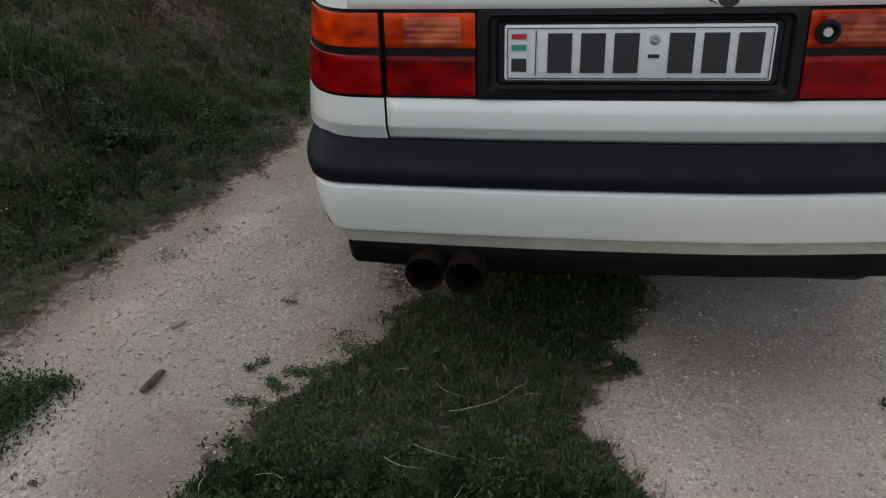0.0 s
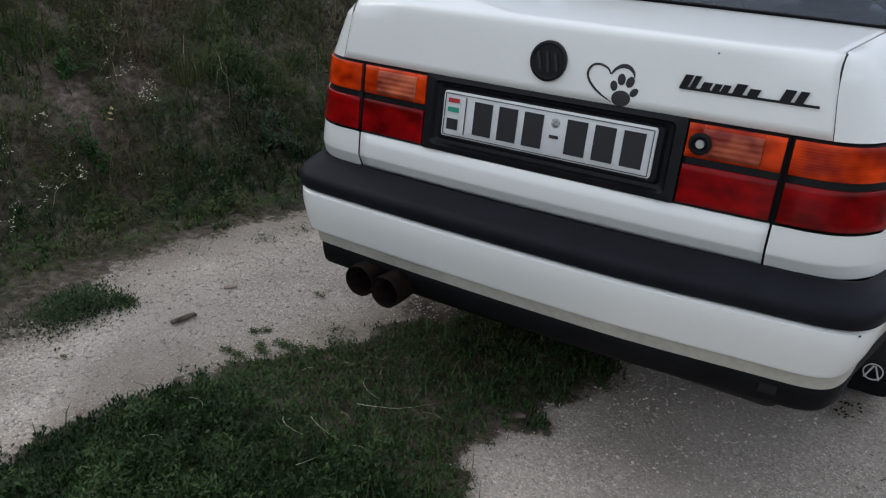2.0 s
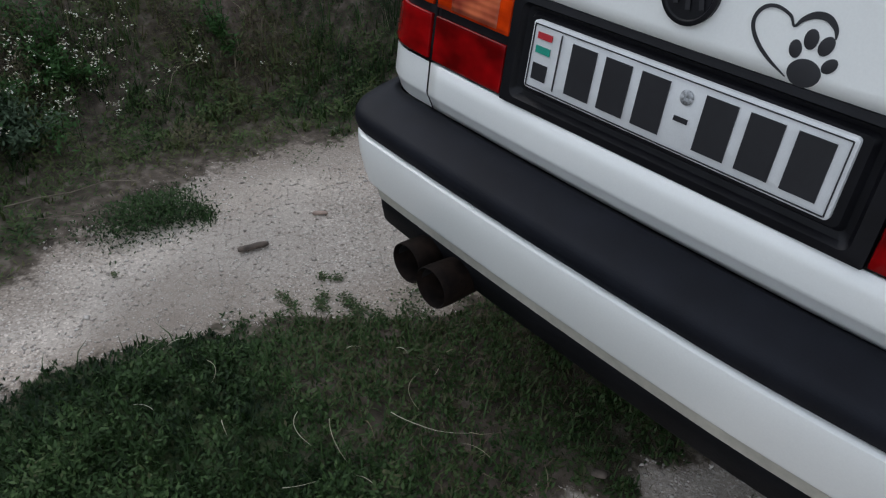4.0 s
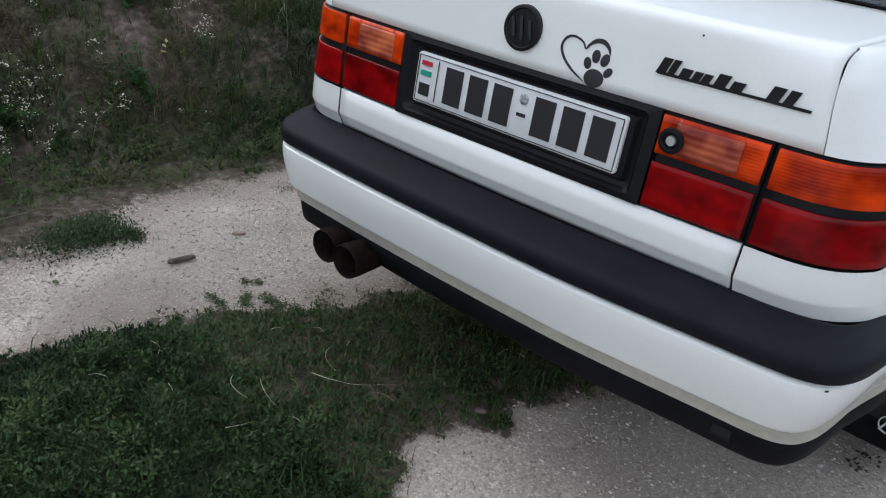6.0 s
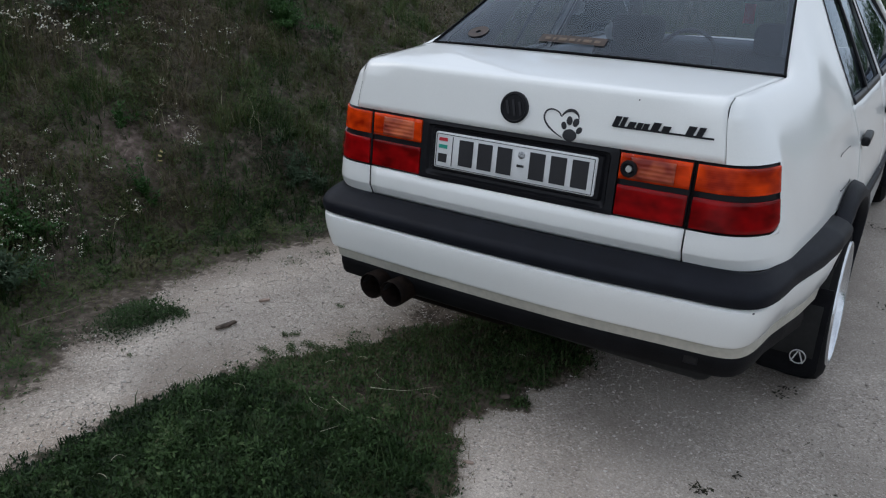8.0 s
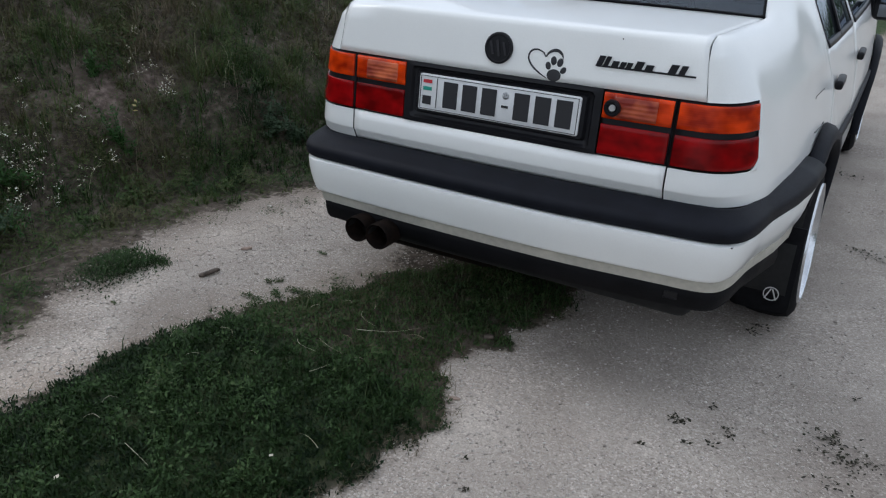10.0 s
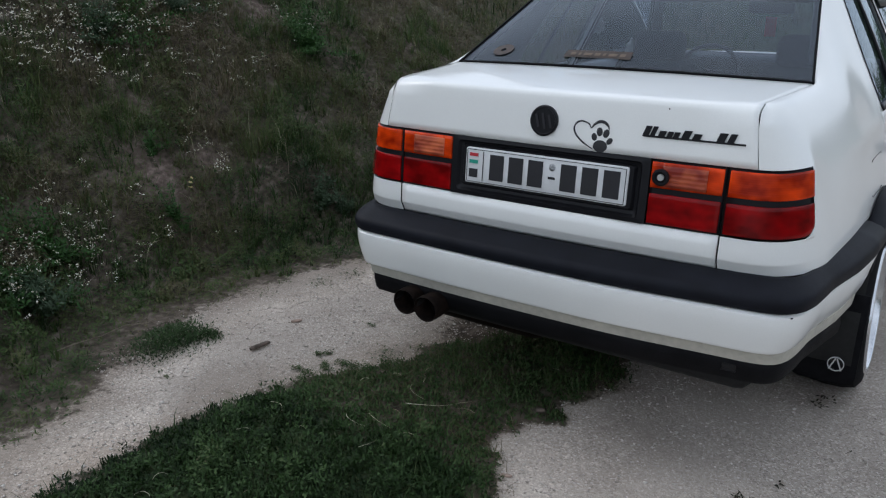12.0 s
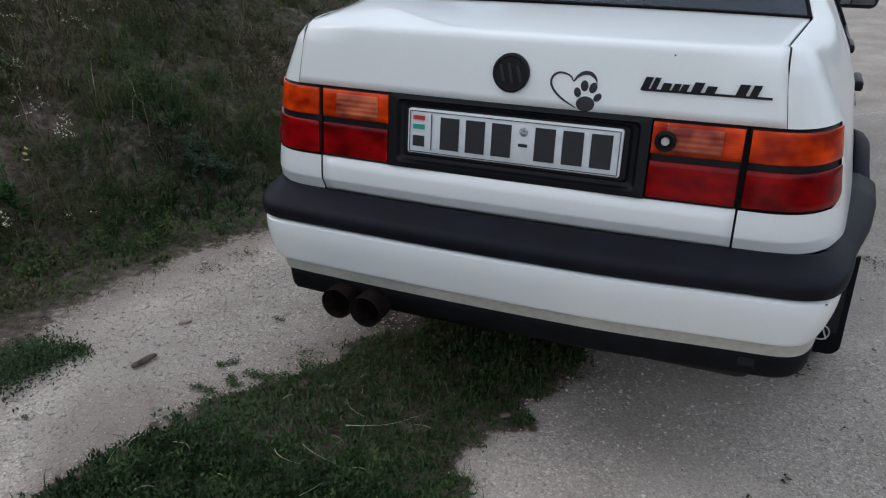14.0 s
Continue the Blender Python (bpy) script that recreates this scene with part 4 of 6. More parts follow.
def box_into(bm, c, s, turn=None):
    r = bmesh.ops.create_cube(bm, size=1)["verts"]
    for v in r:
        v.co = Vector((v.co.x * s[0], v.co.y * s[1], v.co.z * s[2]))
        if turn:
            v.co = turn @ v.co
        v.co += Vector(c)
    return r


def box_mesh(c, s, bevel=0.0, turn=None):
    bm = bmesh.new()
    box_into(bm, c, s, turn)
    if bevel:
        bmesh.ops.bevel(bm, geom=list(bm.edges), offset=bevel, segments=3, affect="EDGES", profile=0.5)
    return bm


def lathe(profile, steps=48, axis="x", start=0.0, stop=2 * math.pi):
    """profile: (along the axis, radius)."""
    rows = []
    for i in range(steps + 1):
        a = start + (stop - start) * i / steps
        row = []
        for t, r in profile:
            p = (t, r * math.cos(a), r * math.sin(a))
            row.append({"x": p, "y": (p[1], p[0], p[2]), "z": (p[1], p[2], p[0])}[axis])
        rows.append(row)
    bm = grid_mesh(rows)
    bmesh.ops.remove_doubles(bm, verts=bm.verts, dist=1e-5)
    return bm


def moved(bm, c):
    for v in bm.verts:
        v.co += Vector(c)
    return bm


def tube_along(pts, r, sides=8):
    rows = []
    pts = [Vector(p) for p in pts]
    for i, p in enumerate(pts):
        d = (pts[min(i + 1, len(pts) - 1)] - pts[max(i - 1, 0)]).normalized()
        u = d.orthogonal().normalized() if abs(d.z) > 0.95 else d.cross(Vector((0, 0, 1))).normalized()
        w = d.cross(u)
        rows.append([p + r * (math.cos(2 * math.pi * k / sides) * u + math.sin(2 * math.pi * k / sides) * w) for k in range(sides + 1)])
    bm = grid_mesh(rows)
    bmesh.ops.remove_doubles(bm, verts=bm.verts, dist=1e-6)
    return bm


# Plan outline of the body: p from -1 to 1 across the tail, 1 to 2 round the corner, past 2 along the side.
A, Y_CORNER, SIDE_LEN, CROWN = 0.57, 0.26, 4.0, 0.045
SIDE_Y = [-0.2, 0.0, 0.26, 0.5, 0.9, 1.4, 2.0, 3.0, 3.6, 4.0, 4.4]
SIDE_X = [0.68, 0.705, 0.735, 0.760, 0.787, 0.803, 0.818, 0.82, 0.805, 0.76, 0.62]
FINE_Y = np.linspace(-0.2, 4.4, 461)
FINE_X = np.convolve(np.pad(np.interp(FINE_Y, SIDE_Y, SIDE_X), 12, mode="edge"), np.hanning(25) / np.hanning(25).sum(), mode="valid")


def side_x(y):
    return float(np.interp(y, FINE_Y, FINE_X))


def outline(p, rear, side, square=0.62, a=A, yc=Y_CORNER):
    s, p = math.copysign(1, p), abs(p)
    xc = side_x(yc) + side
    a_in = min(a, xc - 0.04)
    if p <= 1:
        x = a_in * p
        return s * x, rear + CROWN * x * x
    ya = rear + CROWN * a_in * a_in
    if p <= 2:
        t = p - 1
        w, h = xc - a_in, yc - ya
        pts = ((a_in, ya), (a_in + square * w, ya + 2 * CROWN * a_in * square * w), (xc - 0.11 * square * h, yc - square * h), (xc, yc))
        k = ((1 - t) ** 3, 3 * t * (1 - t) ** 2, 3 * t * t * (1 - t), t ** 3)
        return s * sum(q[0] * f for q, f in zip(pts, k)) + (0.010 if s < 0 else -0.004) * min(1, t * 2), sum(q[1] * f for q, f in zip(pts, k))
    y = yc + (p - 2) * SIDE_LEN
    return s * (side_x(y) + side) + (0.010 if s < 0 else -0.004), y


def p_at(y):
    return 2 + (y - Y_CORNER) / SIDE_LEN


LEVEL_Z = [0.30, 0.55, 0.64, 0.665, 0.689, 0.696, 0.702, 0.765, 0.935, 1.00, 1.05, 1.075, 1.085, 1.091, 1.094]
REAR = [0.02, 0.02, 0.016, 0.010, -0.001, -0.005, -0.006, 0.0, 0.020, 0.029, 0.038, 0.049, 0.060, 0.078, 0.112]
CRISP = [0.02, 0.02, 0.016, 0.010, -0.001, -0.005, -0.006, 0.0, 0.020, 0.029, 0.036, 0.0395, 0.042, 0.048, 0.068]
SIDE = [0.02, 0.035, 0.035, 0.030, 0.027, 0.026, 0.025, 0.018, -0.012, -0.026, -0.041, -0.050, -0.057, -0.068, -0.085]


def smooth_step(t):
    t = min(1.0, max(0.0, t))
    return t * t * (3 - 2 * t)


def skin(p, z, out=0.0):
    """A point of the body; the lid's crisp upper edge softens towards its corners."""
    side = float(np.interp(z, LEVEL_Z, SIDE))
    along = max(0.0, Y_CORNER + (abs(p) - 2) * SIDE_LEN)
    side -= 0.045 * min(1, max(0, (z - 0.935) / 0.12)) * float(np.interp(along, [0.26, 1.0], [1, 0]))
    side -= 0.018 * min(1, max(0, (z - 0.80) / 0.15)) * float(np.interp(along, [0.5, 1.15], [0, 1]))
    soft = smooth_step((abs(p) - 0.72) / 0.26)
    rear = (1 - soft) * float(np.interp(z, LEVEL_Z, CRISP)) + soft * float(np.interp(z, LEVEL_Z, REAR))
    x, y = outline(p, rear - out, side + out)
    return Vector((x, y, z))


def span(a, b, n):
    return [a + (b - a) * i / n for i in range(n + 1)]


UPPER = [0.941, 0.96, 0.98, 1.00, 1.02, 1.04, 1.05, 1.06, 1.070, 1.078, 1.084, 1.088, 1.091, 1.0925, 1.094]
LOWER = [0.664, 0.675, 0.689, 0.693, 0.696, 0.699, 0.702, 0.73, 0.76]
GAP_LOW, GAP_TOP, LAMP_END = 0.515 / A, 0.995, 1.70


def gap_at(z):
    """The lid's upright seam leans inwards as it climbs."""
    return 1.06 + (GAP_TOP - 1.06) * smooth_step((z - 0.93) / 0.15)


def gap_line(v):
    """The seam between boot lid and wing, from the lid's corner to the rear window."""
    return skin(GAP_TOP, 1.094).lerp(Vector((0.612, 0.525, 1.099)), v)


def deck(p, v):
    a = skin(p, 1.094)
    q = min(abs(p), GAP_TOP) / GAP_TOP
    if abs(p) > GAP_TOP:
        y0 = skin(GAP_TOP, 1.094).y
        e = gap_line(min(1, max(0.012, (a.y - y0) / (0.525 - y0)))) + Vector((0.004, 0, 0))
        r = a.lerp(Vector((math.copysign(e.x, p), e.y, e.z)), v)
        return r
    r = a.lerp(Vector((math.copysign(0.612 * q, p), 0.51 + 0.015 * q, 1.099)), v)
    r.z += 0.007 * (1 - q * q) * math.sin(math.pi * min(1, v * 1.4) / 2)
    return r


# boot lid: upper face, top deck and lower strip
bm = bmesh.new()
grid_into(bm, [[skin(u * (gap_at(z) - 0.004), z) for z in UPPER] + [deck(u * (GAP_TOP - 0.004), v) for v in span(0.06, 0.985, 12)] for u in span(-1, 1, 64)])
grid_into(bm, [[skin(p, z) for z in LOWER] for p in span(-GAP_LOW + 0.004, GAP_LOW - 0.004, 36)])
boot_lid = part("boot_lid", bm, PAINT, car, "closed white boot lid with crisp upper edge", thick=0.012)

# rear quarters with the shoulders
YW, ZW, R_ARCH = 0.93, 0.285, 0.385


def arch_z(y, low, yw=YW):
    d = abs(y - yw)
    return max(low, ZW + math.sqrt(R_ARCH ** 2 - d * d)) if d < R_ARCH else low


DOOR_Y = 1.145


def lean(v, w):
    """The rear door's edge runs back towards the tail above the handle."""
    k = smooth_step((v.z - 0.80) / 0.14) * (1 - 0.7 * smooth_step((v.z - 1.1) / 0.25))
    return Vector((v.x, v.y - 0.07 * w * k, v.z))


def door_share(y):
    return 1 - smooth_step((y - 1.25) / 0.35)


W_BASE, W_TOP = Vector((0.614, 0.523, 1.098)), Vector((0.512, 1.10, 1.378))


for s in (1, -1):
    bm = bmesh.new()
    corner_rows = np.array([[tuple(skin(s * (gap_at(z) + 0.003 + (LAMP_END - gap_at(z) - 0.003) * k), z)) for z in UPPER]
                            + [tuple(deck(s * (GAP_TOP + 0.003 + (LAMP_END - GAP_TOP - 0.003) * k), v)) for v in span(0, 1, 14)[1:]] for k in span(0, 1, 16)])
    grid_into(bm, [[skin(s * p, z) for z in LOWER] for p in span(GAP_LOW + 0.005, LAMP_END, 16)])
    zs = LOWER + [0.80, 0.84, 0.88, 0.92] + UPPER
    n_top = 14
    rows = []
    for p in span(LAMP_END, 2.0, 8):
        rows.append([skin(s * p, z) for z in zs] + [deck(s * p, v) for v in span(0, 1, n_top)[1:]])
    low_n = len(LOWER) + 3
    for y in span(Y_CORNER, DOOR_Y, 44)[1:]:
        z0 = arch_z(y, 0.664)
        low = [skin(s * p_at(y), z0 + (0.88 - z0) * (z - zs[0]) / (0.88 - zs[0])) for z in zs[:low_n]]
        foot = low[-1]
        y0 = skin(GAP_TOP, 1.094).y
        if y < 0.525:
            head = gap_line((y - y0) / (0.525 - y0)) + Vector((0.004, 0, 0))
        elif y < 1.10:
            head = W_BASE.lerp(W_TOP, (y - 0.525) / 0.575)
        else:
            head = W_TOP.lerp(Vector((0.529, 1.225, 1.382)), (y - 1.10) / (DOOR_Y - 1.10))
        head = Vector((s * head.x, head.y, head.z))
        k = smooth_step((y - 0.45) / 0.5)
        up_dir = (skin(s * p_at(y), 1.0) - skin(s * p_at(y), 0.89)).normalized().lerp((skin(s * p_at(y), 0.89) - skin(s * p_at(y), 0.85)).normalized(), k)
        belt = skin(s * p_at(y), 0.947)
        end_dir = Vector((-s, 0, 0.10)).lerp((head - belt).normalized(), k).normalized()
        reach = (head - foot).length
        c1, c2 = foot + up_dir * reach * (0.5 - 0.28 * k), head - end_dir * reach * (0.38 - 0.02 * k)
        n_up = len(zs) - low_n
        ts = span(0, 0.62, n_up)[1:] + span(0.62, 1, n_top)[1:]
        row = low + [foot * (1 - t) ** 3 + c1 * (3 * t * (1 - t) ** 2) + c2 * (3 * t * t * (1 - t)) + head * t ** 3 for t in ts]
        if y < 0.55:
            old = [skin(s * p_at(y), z) for z in zs] + [deck(s * p_at(y), v) for v in span(0, 1, n_top)[1:]]
            w = smooth_step((y - Y_CORNER) / 0.29)
            row = [o.lerp(n, w) for o, n in zip(old, row)]
        rows.append(row)
    field = np.array([[tuple(v) for v in row] for row in rows])
    for _ in range(60):
        mean = 0.25 * (field[:-2, 1:-1] + field[2:, 1:-1] + field[1:-1, :-2] + field[1:-1, 2:])
        weight = np.zeros(field.shape[:2] + (1,))
        weight[2:-1, 7:-1] = 0.7
        weight[2:10] *= np.linspace(0.1, 1, 8)[:, None, None]
        field[1:-1, 1:-1] += weight[1:-1, 1:-1] * (mean - field[1:-1, 1:-1])
    tail, n_corner = len(LOWER) + 4, len(corner_rows) - 1
    joint = np.concatenate([corner_rows[:-1], field[:, tail:]], axis=0)
    weight = np.zeros(joint.shape[:2] + (1,))
    weight[1:n_corner + 16, 7:-1] = 0.6
    weight[n_corner + 4:n_corner + 16] *= np.linspace(1, 0, 12)[:, None, None]
    for _ in range(40):
        mean = 0.25 * (joint[:-2, 1:-1] + joint[2:, 1:-1] + joint[1:-1, :-2] + joint[1:-1, 2:])
        joint[1:-1, 1:-1] += weight[1:-1, 1:-1] * (mean - joint[1:-1, 1:-1])
    corner_rows, field[:, tail:] = joint[:n_corner + 1], joint[n_corner:]
    # the waist line runs on under the roof pillar as a soft ridge
    along, up = field[:, :, 1], field[:, :, 2]
    ridge = 0.0065 * np.clip((along - 0.36) / 0.3, 0, 1) ** 1.5 * np.clip((DOOR_Y - along) / 0.08, 0.2, 1) * np.exp(-((up - 0.925) / 0.032) ** 2)
    field[:, :, 0] += s * ridge
    grid_into(bm, [[Vector(tuple(float(k) for k in v)) for v in row] for row in corner_rows])
    rows = [[Vector(tuple(float(k) for k in v)) for v in row] for row in field]
    rows = [[lean(v, smooth_step((row[0].y - 0.9) / (DOOR_Y - 0.9)) ** 2) for v in row] for row in rows]
    grid_into(bm, rows)
    lining = [[v + Vector((-s * 0.022, 0.01, -0.012)) for v in row[low_n + 4:]] for row in rows[-26:]]
    part("pillar_lining", grid_mesh(lining), TRIM, car, "dark lining inside the roof pillar", thick=0.004)
    bmesh.ops.remove_doubles(bm, verts=bm.verts, dist=0.0008)
    quarter = part("quarter_panel", bm, PAINT, car, "white rear wing with roof pillar", auto=50)
    # fuel flap: a fine seam round a panel
    if s > 0:
        for z0, bend in ((0.838, -0.006), (0.718, 0.006)):
            pts = [skin(p_at(y), z0 + dz, 0.0003) for y, dz in ((0.785, bend), (0.790, 0.2 * bend), (0.805, 0.0), (0.86, 0.0), (0.925, 0.0), (0.943, 0.15 * bend), (0.950, 0.8 * bend))]
            part("fuel_flap_seam", tube_along(pts, 0.0011, 6), BLACK, quarter, "thin dark seam")

# dark shell behind the gaps
bm = grid_mesh([[skin(p, z, -0.02) for z in [0.60, 0.70, 0.78, 0.92, 1.0, 1.05]] for p in span(-2.03, 2.03, 60)])
part("inner_shell", bm, UNDER, car, "dark metal inside panel gaps")


# tail lamps: an outer and an inner one on each side
def lamp_patch(s, p0, p1, z0, z1, out=0.004, n=14, m=6):
    """A lens with softly turned edges."""
    return grid_mesh([[skin(s * p, z, out) for z in span(z0, z1, m)] for p in span(p0, p1, n)])


Z_SPLIT = 0.857


def lamp_foot(p, z0=0.767):
    """The outer lamp's lower edge, rounded up at its outer end."""
    t = max(0.0, (p - (LAMP_END - 0.14)) / 0.14)
    return z0 + 0.034 * (1 - math.sqrt(max(0.0, 1 - min(1, t) ** 2)))


for s in (1, -1):
    for which, p0, p1 in (("outer", GAP_LOW + 0.012, LAMP_END - 0.005), ("inner", 0.320 / A, GAP_LOW - 0.012)):
        back = part("tail_lamp", grid_mesh([[skin(s * p, z, -0.004) for z in span(0.762, 0.940, 6)] for p in span(p0 - 0.006, p1 + 0.004, 20)]), BLACK, car,
                    "two-colour tail lamp, amber above red", thick=0.02)
        if which == "outer":
            lens_bm = grid_mesh([[skin(s * p, z, 0.004) for z in span(lamp_foot(p), Z_SPLIT - 0.008, 6)] for p in span(p0, p1 - 0.14, 10) + span(p1 - 0.14, p1, 10)[1:]])
            part("red_lens", lens_bm, RED, back, "deep red lens", thick=0.008, bevel=0.002)
            corner = grid_mesh([[skin(s * p, z, 0.0006) for z in span(0.757, lamp_foot(p, 0.760) - 0.002, 3)] for p in span(p1 - 0.13, LAMP_END - 0.003, 10)])
            part("lamp_corner", corner, PAINT, back, "white painted corner below the lamp", thick=0.004)
        else:
            part("red_lens", lamp_patch(s, p0, p1, 0.767, Z_SPLIT - 0.008), RED, back, "deep red lens", thick=0.008, bevel=0.002)
        if which == "outer":
            part("amber_lens", lamp_patch(s, p0, p1, Z_SPLIT + 0.008, 0.934), AMBER, back, "ribbed amber lens", thick=0.008, bevel=0.002)
        else:
            cut0, cut1 = p0 + 0.05, p1 - 0.07
            part("amber_lens", lamp_patch(s, cut1, p1, Z_SPLIT + 0.008, 0.934), AMBER, back, "amber lens", thick=0.008)
            part("clear_lens", lamp_patch(s, cut0, cut1, Z_SPLIT + 0.012, 0.926, 0.0045), SMOKE, back, "ribbed pinkish clear lens", thick=0.004)
            part("amber_bed", lamp_patch(s, cut0, cut1, Z_SPLIT + 0.008, 0.934), AMBER, back, "amber lens", thick=0.008)
            part("amber_edge", lamp_patch(s, p0, cut0, Z_SPLIT + 0.008, 0.934), AMBER, back, "amber lens", thick=0.008)
        if which == "inner" and s > 0:
            ring = moved(lathe([(-0.006, 0.0235), (-0.012, 0.0225), (-0.013, 0.017), (-0.006, 0.0125), (-0.005, 0.0)], 32, "y"), (0.350, 0.012, 0.897))
            part("lock_ring", ring, BLACK, back, "black lock surround")
            part("lock", moved(lathe([(0.0, 0.0), (-0.009, 0.0), (-0.009, 0.0085), (0.0, 0.0095)], 24, "y"), (0.350, 0.010, 0.897)), CHROME, back, "round steel lock")

# black panel between the lamps, with a recess for the number plate
XG = 0.316
bm = bmesh.new()


def ring_rect(hw, z0, z1, y, r, n=6):
    out = []
    for cx, cz, a0 in ((hw - r, z1 - r, 0), (-hw + r, z1 - r, 90), (-hw + r, z0 + r, 180), (hw - r, z0 + r, 270)):
        for k in range(n + 1):
            a = radians(a0 + 90 * k / n)
            x, z = cx + r * math.cos(a), cz + r * math.sin(a)
            out.append(Vector((x, y + 0.118 * (z - 0.765) + 0.02 * x * x, z)))
    return out + [out[0]]


grid_into(bm, [ring_rect(XG, 0.762, 0.940, 0.012, 0.002), ring_rect(XG, 0.762, 0.940, -0.002, 0.003), ring_rect(0.295, 0.775, 0.930, -0.004, 0.014),
               ring_rect(0.288, 0.781, 0.924, 0.006, 0.012), ring_rect(0.278, 0.790, 0.918, 0.008, 0.01), ring_rect(0.272, 0.796, 0.915, -0.001, 0.01),
               ring_rect(0.268, 0.80, 0.913, -0.001, 0.008), ring_rect(0.0005, 0.85, 0.851, 0.003, 0.0002)])
part("rear_panel", bm, BLACK, car, "glossy black panel between tail lamps")

# number plate, its characters as plain bars
plate = part("number_plate", grid_mesh([ring_rect(0.26, 0.804, 0.911, -0.001, 0.006), ring_rect(0.26, 0.804, 0.911, -0.008, 0.006), ring_rect(0.257, 0.807, 0.908, -0.0095, 0.005),
                                        ring_rect(0.0005, 0.857, 0.858, -0.0095, 0.0002)]), PLATE, car, "white number plate with dark characters")


def on_plate(x, z, out=0.011):
    return Vector((x, -out + 0.118 * (z - 0.765) + 0.02 * x * x, z))


def plate_bar(x0, x1, z0, z1, mat, name="bar", skew=0.0, out=0.0115):
    bm = bmesh.new()
    f = [[on_plate(x + skew * (z - z0), z, out) for z in (z0, z1)] for x in span(x0, x1, 2)]
    grid_into(bm, f)
    part(name, bm, mat, plate, thick=0.0015, smooth=False)


for x in (-0.150, -0.085, -0.020, 0.085, 0.150, 0.215):
    plate_bar(x - 0.024, x + 0.024, 0.820, 0.897, INK)
plate_bar(0.022, 0.044, 0.849, 0.856, INK)
mark = []
for k in range(21):
    mark.append([on_plate(0.033 + f * 0.0105 * math.cos(k * math.pi / 10), 0.884 + f * 0.0105 * math.sin(k * math.pi / 10), 0.0112) for f in (1.0, 0.001)])
part("seal_mark", grid_mesh(mark), material("worn_grey_print", (0.3, 0.31, 0.32), 0.6, vary=0.7, scale=220), plate, "worn grey round seal", thick=0.0008)
plate_bar(-0.246, -0.216, 0.886, 0.896, FLAG_RED)
plate_bar(-0.246, -0.216, 0.864, 0.875, FLAG_GREEN)
plate_bar(-0.246, -0.216, 0.822, 0.848, INK)
plate_bar(-0.1985, -0.1965, 0.815, 0.902, INK)
for z in (0.8085, 0.9065):
    plate_bar(-0.254, 0.254, z - 0.0008, z + 0.0008, INK)
for x in (-0.2545, 0.2545):
    plate_bar(x - 0.0008, x + 0.0008, 0.8085, 0.9065, INK)


# badge, sticker and lettering on the lid
def on_lid(x, z, out=0.002):
    return skin(x / A, z, out)


def disc_on_lid(cx, cz, r, mat, name, parent, label="", h=0.006, sx=1.0, turn=0.0, rings=((1.0, 0.0), (1.0, 1.0), (0.9, 1.15), (0.0, 1.15)), n=36):
    rows = []
    for k in range(n + 1):
        a = 2 * math.pi * k / n
        row = []
        for f, o in rings:
            dx, dz = sx * f * r * math.cos(a), f * r * math.sin(a)
            dx, dz = dx * math.cos(turn) - dz * math.sin(turn), dx * math.sin(turn) + dz * math.cos(turn)
            row.append(on_lid(cx + dx, cz + dz, o * h))
        rows.append(row)
    bm = grid_mesh(rows)
    bmesh.ops.remove_doubles(bm, verts=bm.verts, dist=1e-6)
    return part(name, bm, mat, parent, label)


badge = disc_on_lid(-0.009, 1.012, 0.0435, BLACK, "badge", car, "round matt black badge", h=0.007,
                    rings=((1.0, 0.0), (1.0, 1.0), (0.94, 1.2), (0.86, 1.2), (0.82, 0.9), (0.0, 0.9)))
DULL = material("badge_relief", (0.022, 0.022, 0.025), 0.5, spec=0.3)
sticker = disc_on_lid(0.166, 0.957, 0.0165, INK, "paw_sticker", car, "black heart and paw sticker", h=0.0012, sx=1.25)
for dx, dz, r, t in ((-0.0215, 0.022, 0.0088, 0.3), (-0.007, 0.037, 0.0098, 0.1), (0.0125, 0.034, 0.0098, -0.3), (0.024, 0.014, 0.0085, -0.7)):
    disc_on_lid(0.168 + dx, 0.959 + dz, r * 1.22, INK, "toe", sticker, h=0.0012, sx=0.72, turn=t, n=20)


def ribbon_on_lid(pts, widths, name, parent, mat=INK, out=0.0015):
    left, right = [], []
    for i, (x, z) in enumerate(pts):
        x0, z0 = pts[max(i - 1, 0)]
        x1, z1 = pts[min(i + 1, len(pts) - 1)]
        l = math.hypot(x1 - x0, z1 - z0) or 1
        nx_, nz_ = -(z1 - z0) / l * widths[i] / 2, (x1 - x0) / l * widths[i] / 2
        left.append(on_lid(x + nx_, z + nz_, out))
        right.append(on_lid(x - nx_, z - nz_, out))
    return part(name, grid_mesh([left, right]), mat, parent, thick=0.001, smooth=False)


for x in (-0.020, 0.0, 0.020):
    ribbon_on_lid([(x - 0.014, 1.034 - 0.2 * abs(x)), (x - 0.004, 0.990 + 0.2 * abs(x))], [0.007, 0.007], "relief", badge, DULL, 0.0085)

heart = [(0.148, 0.947), (0.120, 0.961), (0.099, 0.977), (0.088, 0.993), (0.088, 1.007), (0.097, 1.018), (0.112, 1.021), (0.130, 1.015), (0.138, 1.005), (0.146, 1.015),
         (0.159, 1.023), (0.174, 1.023), (0.186, 1.014), (0.190, 1.003)]


